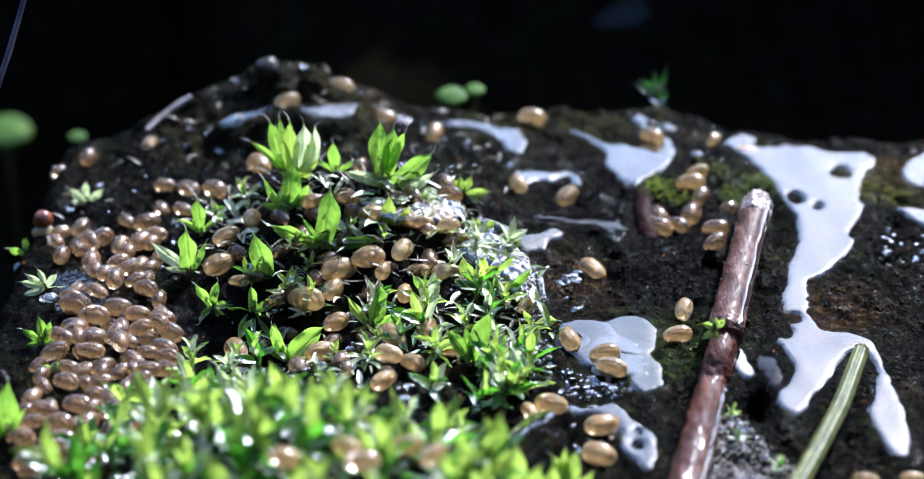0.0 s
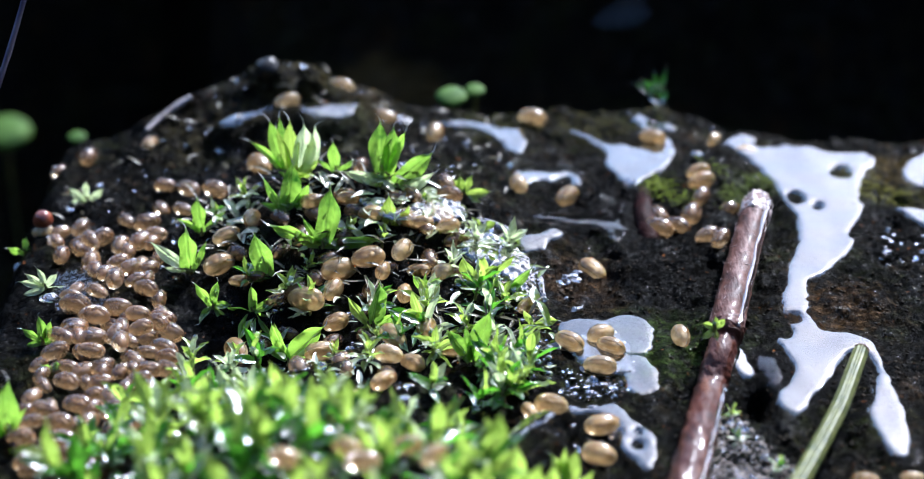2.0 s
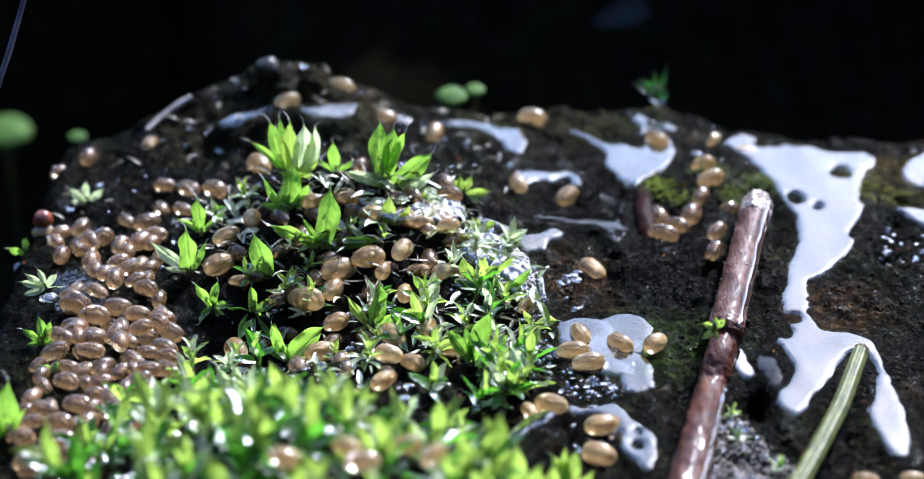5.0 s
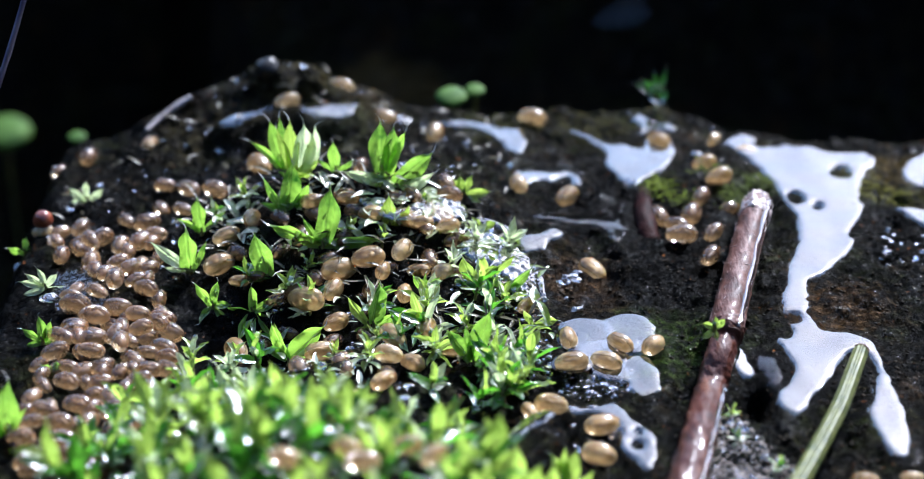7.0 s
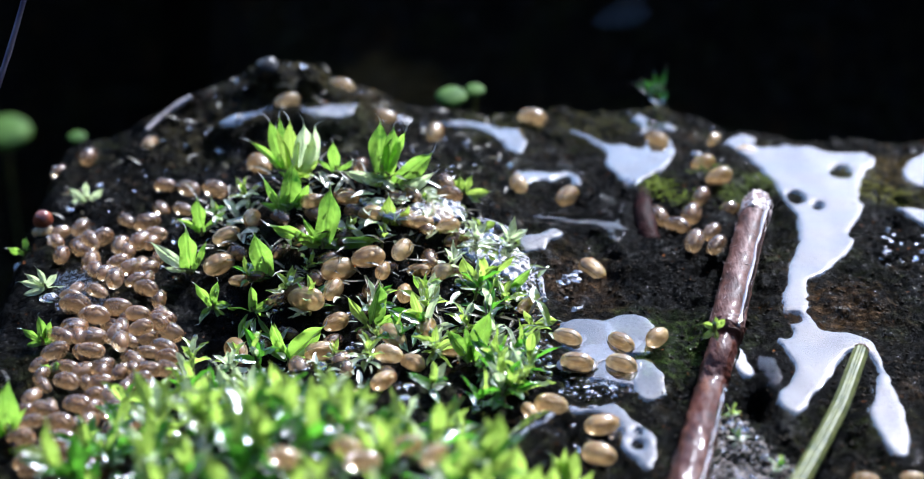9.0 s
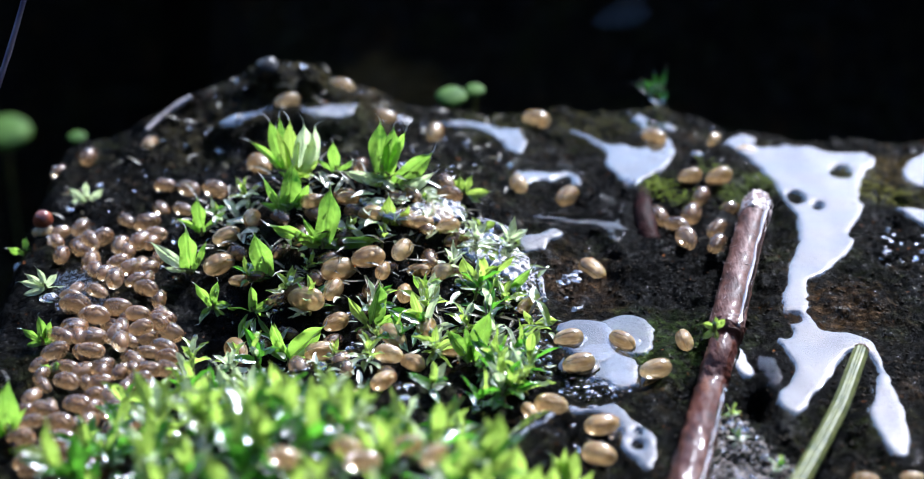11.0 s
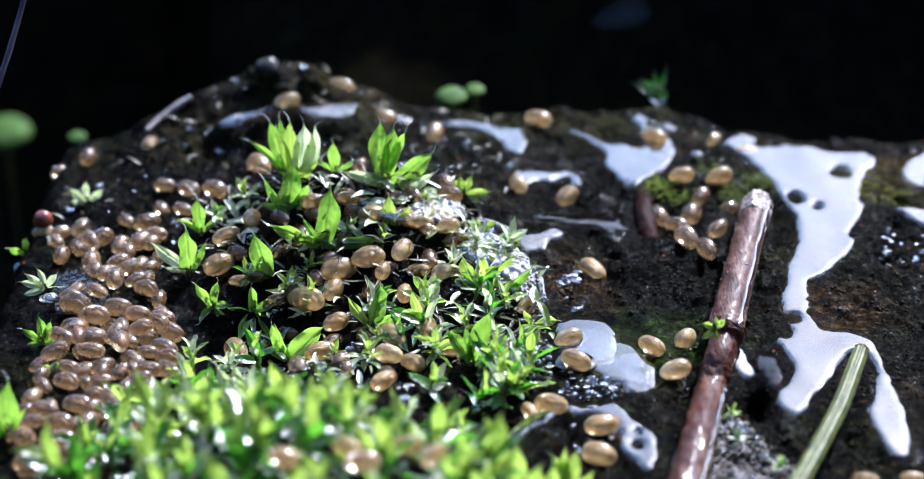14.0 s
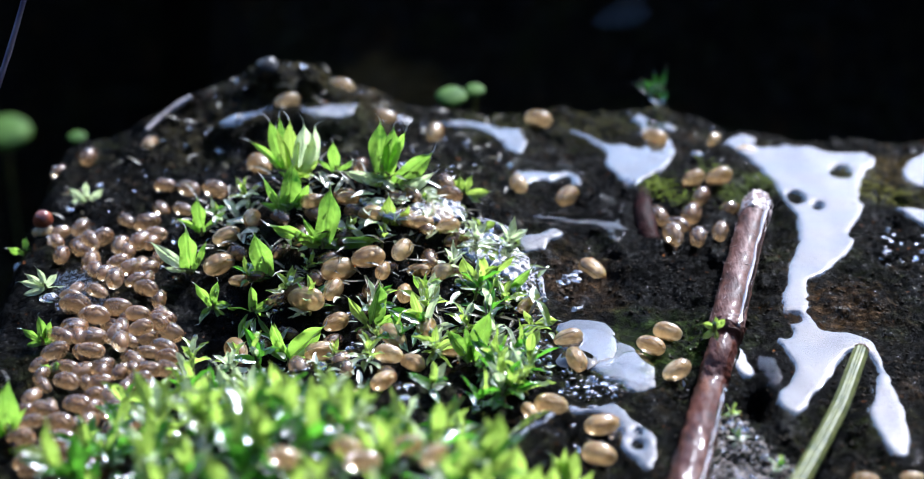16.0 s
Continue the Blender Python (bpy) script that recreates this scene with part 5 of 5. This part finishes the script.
lump("seed", (-15.53, 0.95, 0.3), 0.36, SEED, "small red-orange seed lying beside the shrimps", "seed", 1.0, 0.1, 5)
lump("water_drop", (-17.33, 3.66, float(lie(-17.33, 3.66)) + 0.1), 0.34, WATER, "flat water drop on dark stone", "water drop", 0.5, 0.1, 4)


def round_leaf(at, r, label):
    """A small round leaf with a thick rim on a short stalk."""
    root = new("round_leaf")
    foot = (at[0], at[1] - 0.2, float(lie(at[0], at[1])) - 0.2)
    part("stalk", tube([foot, (at[0], at[1] - 0.1, 0.5 * (at[2] + foot[2])), at], (0.1, 0.08), 8), STEM, root)
    bm = bmesh.new()
    rings = [[bm.verts.new((at[0], at[1], at[2] + 0.2 * r))]]
    for f, dz in ((0.35, 0.19), (0.7, 0.13), (0.92, 0.03), (1.0, -0.1), (0.9, -0.2)):
        rings.append([bm.verts.new((at[0] + r * f * math.cos(a) * (1 + 0.08 * math.cos(2 * a)), at[1] + r * f * math.sin(a), at[2] + dz * r)) for a in (k * math.pi / 10 for k in range(20))])
    for k in range(20):
        bm.faces.new((rings[0][0], rings[1][k], rings[1][(k + 1) % 20]))
    for a, b in zip(rings[1:], rings[2:]):
        for k in range(20):
            bm.faces.new((a[k], b[k], b[(k + 1) % 20], a[(k + 1) % 20]))
    bm.faces.new(rings[-1])
    bmesh.ops.rotate(bm, cent=at, matrix=Matrix.Rotation(radians(16), 3, "X"), verts=bm.verts)
    part("blade", bm, ROUND_LEAF, root)
    return tagged(root, label, "leaf", "small round leaves behind the stone")


round_leaf((-0.45, 11.69, 0.25), 0.64, "small round green leaf on the ridge")
round_leaf((0.55, 12.72, 0.04), 0.42, "small round dark green leaf on the ridge")
round_leaf((-25.91, 35.12, -13.16), 1.4, "round green leaf behind the stone")
round_leaf((-17.47, 16.19, -3.96), 0.4, "small round green leaf behind the stone")


# ---- beads of water, grit ----
def beads(line, count, seed, small=0.04, large=0.17):
    """Many beads of water lying on the stone, in one mesh."""
    rng, verts, faces = random.Random(seed), [], []
    bm = bmesh.new()
    bmesh.ops.create_icosphere(bm, subdivisions=2, radius=1)
    ball = [v.co.copy() for v in bm.verts]
    tris = [tuple(v.index for v in f.verts) for f in bm.faces]
    bm.free()
    for x, y in scatter(line, count, 0.12, seed):
        r = small + (large - small) * rng.random() ** 2.5
        z = float(ground_z(np.array([x]), np.array([y]))[0])
        sx, sy = rng.uniform(0.8, 1.5), rng.uniform(0.8, 1.3)
        n = len(verts)
        tall = rng.choice((0.35, 0.4, 0.8))
        verts += [(x + r * sx * c.x, y + r * sy * c.y, z + 0.03 + r * tall * 0.5 + r * tall * c.z) for c in ball]
        faces += [tuple(n + k for k in t) for t in tris]
    ob = sheet("water_beads", verts, faces, WATER)
    ob.visible_shadow = False
    return tagged(ob, "tiny glittering water beads on moss and stone", "water beads", kind="stuff")


beads([(-12.7, 7.99), (-7.2, 8.64), (-1.55, 9.56), (-0.31, 2.56), (-6.41, -1.41), (-12.0, 0.16)], 70, 21, 0.03, 0.17)
beads([(-1.37, 0.23), (0.99, -0.17), (2.85, -2.43), (2.99, -8.94), (1.43, -10.27), (-0.49, -4.1)], 190, 22, 0.04, 0.2)
beads([(-7.11, -3.34), (-1.31, -4.13), (-1.19, -10.95), (-6.54, -9.55)], 120, 23, 0.03, 0.2)
beads([(2.8, -8.93), (5.1, -8.93), (5.65, -13.53), (2.73, -14.63)], 40, 24, 0.03, 0.18)
beads([(-15.45, 1.18), (-10.43, -0.12), (-9.82, -4.97), (-14.18, -5.37)], 40, 25, 0.05, 0.24)
beads([(9.47, 46.05), (19.84, 43.8), (12.26, 2.99), (6.0, 3.38)], 34, 26, 0.05, 0.25)
beads([(3.5, -1.99), (4.24, -1.94), (4.07, -4.99), (3.36, -5.0)], 8, 27, 0.1, 0.3)
beads([(15.48, 0.52), (17.06, 0.5), (16.56, -1.83), (15.1, -1.4)], 18, 28, 0.08, 0.2)
beads([(-15.26, 4.9), (-10.94, 9.59), (-5.41, 10.22), (2.36, 10.64), (1.66, 1.36), (-6.59, 6.14), (-11.35, 3.27), (-14.84, 0.28)], 60, 29, 0.03, 0.16)
beads([(3.29, -8.66), (5.29, -8.94), (5.49, -10.0), (4.06, -10.2), (3.14, -9.88)], 70, 30, 0.02, 0.1)


def grit(line, count, seed):
    rng, verts, faces = random.Random(seed), [], []
    bm = bmesh.new()
    bmesh.ops.create_icosphere(bm, subdivisions=1, radius=1)
    ball = [v.co.copy() for v in bm.verts]
    tris = [tuple(v.index for v in f.verts) for f in bm.faces]
    bm.free()
    for x, y in scatter(line, count, 0.08, seed):
        r = rng.uniform(0.02, 0.065)
        z = float(ground_z(np.array([x]), np.array([y]))[0]) + rng.uniform(0, 0.25)
        n = len(verts)
        verts += [(x + r * c.x * rng.uniform(0.7, 1.2), y + r * c.y * rng.uniform(0.7, 1.2), z + r * c.z * rng.uniform(0.6, 1)) for c in ball]
        faces += [tuple(n + k for k in t) for t in tris]
    ob = sheet("grit", verts, faces, GRIT)
    return tagged(ob, "pale wet grit heaped against the twig", "grit", kind="stuff")


grit([(7.14, -12.19), (8.49, -11.12), (9.32, -12.95), (10.05, -14.01), (9.69, -15.19), (6.62, -15.36)], 700, 31)
beads([(7.14, -12.19), (8.49, -11.12), (9.32, -12.95), (10.05, -14.01), (9.69, -15.19), (6.62, -15.36)], 180, 32, 0.02, 0.13)
plant([(7.14, -12.19), (8.49, -11.12), (9.32, -12.95), (10.05, -14.01), (9.69, -15.19), (6.62, -15.36)], 3, 0.7, ("small",), 33, (0.5, 0.7))


def litter(line, count, seed, material, label, long=1.0, broad=1.0):
    """Withered moss leaves and hairs lying over one another."""
    rng, verts, faces = random.Random(seed), [], []
    for x, y in scatter(line, count, 0.12 * long, seed):
        yaw, length, wide = rng.uniform(0, 6.3), long * rng.uniform(0.4, 1.1), broad * rng.uniform(0.05, 0.26) * (0.4 + 0.6 * long)
        rise, turn = rng.uniform(-0.1, 0.9), rng.uniform(-1.2, 1.2)
        z, px, py, n = float(lie(x, y)) + rng.uniform(0.0, 0.4), x, y, len(verts)
        for i in range(7):
            u = i / 6
            w = wide * (0.35 + 1.3 * u * (1 - u)) * (1 - u * u * 0.8) * 0.6
            a = yaw + turn * u
            for s in (-1, 0, 1):
                verts.append((px - math.sin(a) * w * s, py + math.cos(a) * w * s, z + abs(s) * w * 0.7))
            px, py, z = px + math.cos(a) * length / 6, py + math.sin(a) * length / 6, z + rise * length / 6 * (1 - 1.3 * u)
        for i in range(6):
            for j in range(2):
                k = n + i * 3 + j
                faces.append((k, k + 1, k + 4, k + 3))
    ob = sheet("moss_litter", verts, faces, material)
    return tagged(ob, label, "moss litter", kind="stuff")


litter([(-10.18, 3.01), (-5.77, 1.9), (-0.52, 0.7), (2.46, -1.41), (2.85, -7.54), (1.43, -10.27), (-0.47, -7.53), (-1.72, -4.13), (-6.27, -3.63), (-9.46, -2.84)], 260, 41, LITTER, "withered brown moss leaves and hairs on the cushion")
litter([(-9.5, 1.24), (-7.26, 1.14), (-4.77, -0.12), (-0.52, 0.7), (-0.08, -1.2), (-2.17, -2.14), (-5.86, -3.44), (-7.63, -2.18)], 100, 45, PALE_LEAF, "pale glassy moss leaves lying on the cushion", 0.9, 2.4)
litter([(-1.37, 0.23), (0.99, -0.17), (2.85, -2.43), (2.99, -8.94), (1.43, -10.27), (-0.49, -4.1)], 50, 46, YELLOW_LEAF, "yellowish moss leaves lying on the cushion", 0.9, 2.4)
litter([(-15.26, 4.9), (-10.94, 9.59), (-5.41, 10.22), (2.36, 10.64), (1.66, 1.36), (-6.59, 6.14), (-11.35, 3.27), (-14.84, 0.28)], 70, 47, LITTER, "withered brown leaves and fibres on the stone", 0.7)
litter([(-7.32, -3.31), (-4.6, -3.98), (-1.71, -4.71), (-1.25, -7.48), (-2.71, -10.28), (-4.25, -9.59), (-6.96, -5.78)], 45, 48, PALE_LEAF, "pale glassy moss leaves lying among the shrimps", 0.7, 1.6)
for _i, (_x, _y, _rx, _ry, _n) in enumerate([(7.45, 3.3, 0.6, 0.6, 90), (10.2, 2.6, 0.5, 0.6, 70), (11.45, 3.8, 0.5, 0.35, 50), (9.6, 4.2, 0.8, 0.3, 40), (8.3, 2.6, 0.7, 0.5, 50)]):
    litter([(_x + _rx * math.cos(k * 0.63), _y + _ry * math.sin(k * 0.63)) for k in range(10)], _n, 80 + _i, ALGAE, "olive algae felt at the twig", 0.5, 0.5)


def crumbs(line, count, seed):
    rng, verts, faces = random.Random(seed), [], []
    bm = bmesh.new()
    bmesh.ops.create_icosphere(bm, subdivisions=1, radius=1)
    ball = [v.co.copy() for v in bm.verts]
    tris = [tuple(v.index for v in f.verts) for f in bm.faces]
    bm.free()
    wet = [SHORES[k] for k in SHORES]
    got = np.array([(x, y) for x, y in scatter(line, count, 0.0, seed)])
    dry = np.all([shore(w, got[:, 0], got[:, 1]) < -0.05 for w in wet], 0)
    got = got[dry]
    for (x, y), z in zip(got, ground_z(got[:, 0], got[:, 1])):
        r = 0.02 + 0.07 * rng.random() ** 2
        n = len(verts)
        verts += [(x + r * c.x * rng.uniform(0.3, 1.6), y + r * c.y * rng.uniform(0.3, 1.6), z + r * c.z * rng.uniform(0.2, 1)) for c in ball]
        faces += [tuple(n + k for k in t) for t in tris]
    ob = sheet("soil_crumbs", verts, faces, CRUMB)
    return tagged(ob, "dark wet crumbs of soil on the stone", "soil crumbs", kind="stuff")


crumbs([(2.83, 10.09), (18.95, 9.26), (14.31, -14.85), (2.86, -15.63), (3.11, -6.12), (2.06, -0.45)], 3000, 51)
crumbs([(-15.26, 4.9), (-10.94, 9.59), (-5.41, 10.22), (2.36, 10.64), (1.66, 1.36), (-6.59, 6.14), (-11.35, 3.27), (-14.84, 0.28)], 900, 52)


def dew(seed):
    """Drops of water clinging to the moss leaves, in one mesh."""
    rng, verts, faces = random.Random(seed), [], []
    bm = bmesh.new()
    bmesh.ops.create_icosphere(bm, subdivisions=2, radius=1)
    ball = [v.co.copy() for v in bm.verts]
    tris = [tuple(v.index for v in f.verts) for f in bm.faces]
    bm.free()
    for p in DEW:
        r = 0.03 + 0.11 * rng.random() ** 2.2
        n = len(verts)
        verts += [tuple(p / MM + c * r) for c in ball]
        faces += [tuple(n + k for k in t) for t in tris]
    ob = sheet("dew_drops", verts, faces, WATER)
    return tagged(ob, "tiny dew drops clinging to moss leaves and shells", "dew drops", kind="stuff")


dew(71)


# ---- what moves ----
def crawl(size, rows, tone="tan", afloat=()):
    """A seed shrimp that creeps over the stone: seconds, x, y in mm, heading in degrees; afloat: from and to which second."""
    ob = shrimp_at(shrimp_pose(*rows[0][1:], size, 25), size, tone)
    lift = 0.3 if afloat else 0.24
    if afloat:
        give_meniscus(ob, 25, rows, *afloat)
    walk(ob, [(t, shrimp_pose(x, y, h, size, 25, lift)) for t, x, y, h in rows])


def drift(name, rows):
    """A film of water slid in the pool to shift its bright reflection: seconds, shift in mm."""
    walk(FILM_OBJECTS[name], [(t, pose(dx * MM, dy * MM, 0)) for t, dx, dy in rows])


def motions():
    drift("basin", [(0, 0, 0), (4.2, -0.05, 0.1), (9.2, 0, 0.05), (11.5, -0.1, 0), (16, -0.1, 0)])
    drift("bay", [(0, 0, 0), (2, -0.1, 0.05), (4.2, -0.15, 0.1), (6.5, -0.05, 0.15), (9.2, 0, 0.1), (11.5, -0.1, 0.05), (12.0, -0.15, 0), (12.6, -1.0, -0.5), (13.5, -1.35, -0.75), (16, -1.35, -0.8)])
    drift("step", [(0, 0, 0), (0.6, 0, 0), (0.9, 0.05, -0.4), (1.5, 0.05, -0.45), (2, -0.15, -0.25), (4.2, -0.3, -0.05), (6.5, -0.2, -0.2), (8, 0.05, -0.45), (9.2, 0.05, -0.5), (11.5, -0.9, 0.25), (12.5, -0.5, 0.05), (13.5, -0.25, -0.1), (16, -0.25, -0.05)])
    drift("neck", [(0, 0.5, 0.5), (1, 0.4, 0.6), (2, 0.1, 0.65), (4.2, 0.1, 0.6), (6.5, 0, 0.3), (9.2, 0, 0), (11.5, 0.1, 0), (12.5, 0.4, 0), (16, 0.5, 0)])
    crawl(1.05, [(0, 7.57, -5.28, 81), (0.2, 7.87, -4.7, 68), (0.4, 5.81, -6.87, 103), (0.6, 5.05, -6.79, 161), (0.8, 4.61, -6.87, 199), (1.5, 4.53, -6.9, 214), (2, 4.66, -6.69, 212), (2.5, 4.59, -6.51, 250), (3, 4.54, -6.39, 272), (3.5, 4.28, -6.33, 296), (4, 4.22, -6.42, 301), (6.5, 3.57, -6.79, 276), (7.5, 3.56, -6.88, 279), (8.5, 3.47, -6.84, 332), (9.2, 3.54, -6.87, 332), (11.5, 3.56, -6.88, 386), (12.5, 3.56, -6.88, 393), (16, 3.56, -6.88, 381)], afloat=(0.4, 16))
    crawl(1.13, [(0, 3.58, -7.0, -74), (1, 3.62, -7.0, -69), (2, 3.57, -7.2, -41), (3, 3.76, -7.31, -22), (4, 3.74, -7.34, -15), (6.5, 3.56, -8.77, 14), (7.5, 3.56, -8.77, -8), (8.5, 3.66, -8.69, -19), (9.2, 3.76, -8.63, -15), (11.5, 3.8, -8.7, 21), (12.5, 3.8, -8.63, 17), (13.5, 3.77, -8.52, -15), (14.5, 3.68, -8.42, -57), (15.3, 3.68, -8.36, -69), (16, 3.74, -8.36, -74)], afloat=(0, 16))
    crawl(1.11, [(0, 4.87, -8.76, -27), (1, 4.82, -8.69, -34), (2, 4.5, -8.6, -9), (3, 4.29, -8.43, 24), (4, 3.91, -8.7, 30), (6.5, 4.65, -8.25, -27), (7.5, 4.77, -8.45, -23), (8.5, 5.02, -8.47, -21), (9.2, 5.3, -8.56, -31), (11.5, 6.5, -9.1, 25), (12.5, 6.8, -9.04, 24), (13.5, 6.88, -9.19, 24), (15.3, 6.91, -9.19, 24), (16, 6.93, -9.19, 37)], afloat=(0, 10))
    crawl(1.05, [(0, 4.72, -7.84, 13), (1, 4.75, -7.66, -9), (2, 4.94, -7.41, -33), (3, 5.12, -7.19, -46), (4, 5.25, -7.23, -43), (6.5, 5.27, -7.2, -47), (8.5, 5.27, -7.2, -47), (9.2, 5.31, -7.15, -45), (11.5, 5.36, -7.01, -46), (12.5, 5.82, -6.93, -7), (13.5, 6.24, -7.31, -49), (14.5, 6.29, -7.47, -38), (16, 6.27, -7.41, -34)], afloat=(0, 12))
    crawl(1.02, [(0, 7.2, -6.93, 10), (0.4, 7.38, -7.04, 25), (0.8, 7.51, -7.36, 79), (1.5, 7.38, -7.04, 90), (2, 7.29, -7.0, 102), (2.5, 7.09, -7.0, 138), (3, 6.85, -7.06, 180), (3.5, 6.56, -7.05, 190), (4, 6.45, -7.13, 204), (6.5, 6.41, -7.4, 231), (7.5, 6.34, -7.3, 226), (8.5, 6.46, -7.04, 228), (9.2, 6.56, -7.02, 229), (11.5, 7.5, -7.24, 282), (12.5, 7.52, -7.06, 275), (13.5, 7.52, -7.06, 259), (14.5, 7.39, -7.01, 212), (15.3, 7.33, -7.01, 199), (16, 6.88, -6.76, 162)])
    crawl(1.17, [(0, 8.73, 3.41, 1), (1, 8.69, 3.48, 10), (1.5, 8.92, 3.59, 23), (2, 9.16, 3.72, 29), (4, 9.27, 3.69, 27), (6.5, 9.86, 3.91, 28), (16, 9.86, 3.91, 28)])
    crawl(1.04, [(0, 9.06, 4.15, 35), (2, 9.09, 4.22, 29), (3, 9.23, 4.44, 24), (4, 9.3, 4.69, 21), (6.5, 9.45, 5.18, 19), (9.2, 9.38, 5.17, 22), (11.5, 8.6, 3.78, 23), (12.5, 8.49, 3.79, 20), (13.5, 8.37, 3.77, 10), (14.5, 8.49, 3.79, 15), (15.3, 8.66, 3.73, 28), (16, 8.87, 3.77, 36)])
    crawl(1.07, [(0, 9.15, -0.88, 40), (1, 9.06, -1.16, 58), (1.5, 9.25, -0.75, 65), (2, 9.37, -0.66, 65), (3, 9.09, -1.38, 65), (4, 9.27, -0.99, 71), (6.5, 8.73, -1.79, 60), (7.5, 9.1, -1.34, 62), (9.2, 9.16, -1.18, 58), (11.5, 9.21, -0.95, 65), (12.5, 9.14, -1.38, 70), (13, 9.07, -1.37, 88), (13.5, 8.97, -1.38, 116), (14.5, 8.64, -1.1, 93), (15.3, 8.47, -0.66, 85), (16, 8.58, -0.45, 84)], "brown")
    crawl(1.04, [(0, 9.34, 0.34, 0), (1, 9.03, -0.11, 10), (2, 8.95, -0.24, 27), (3, 9.36, -0.02, 55), (4, 9.36, 0.13, 55), (9.2, 9.14, 0.11, 55), (11.5, 9.38, 0.33, 55), (14.5, 9.38, 0.16, 53), (15.3, 9.4, -0.11, 81), (16, 9.45, -0.0, 82)], "brown")
    crawl(1.22, [(0, 7.29, 0.86, -37), (4, 7.33, 0.42, -29), (6.5, 7.75, -0.36, -20), (7.5, 8.22, -0.45, 34), (8.5, 8.41, -0.66, 68), (9.2, 8.41, -0.86, 79), (11.5, 8.1, -0.58, 108), (12.5, 8.14, -0.74, 111), (13.5, 8.17, -0.53, 116), (14.5, 8.04, -0.66, 108), (15.3, 7.78, -0.54, 102), (16, 7.68, -0.46, 101)], "brown")
    crawl(1.09, [(0, 7.66, 7.77, -33), (2, 7.68, 7.71, -23), (4, 7.77, 7.61, -40), (6.5, 7.91, 7.65, -41), (9.2, 7.84, 7.66, -42), (11.5, 7.74, 7.87, -33), (16, 7.79, 7.86, -33)])
    crawl(1.21, [(0, 2.88, 9.43, -18), (9.2, 2.88, 9.43, -18), (11.5, 3.09, 9.36, -26), (16, 3.14, 9.36, -26)])


motions()
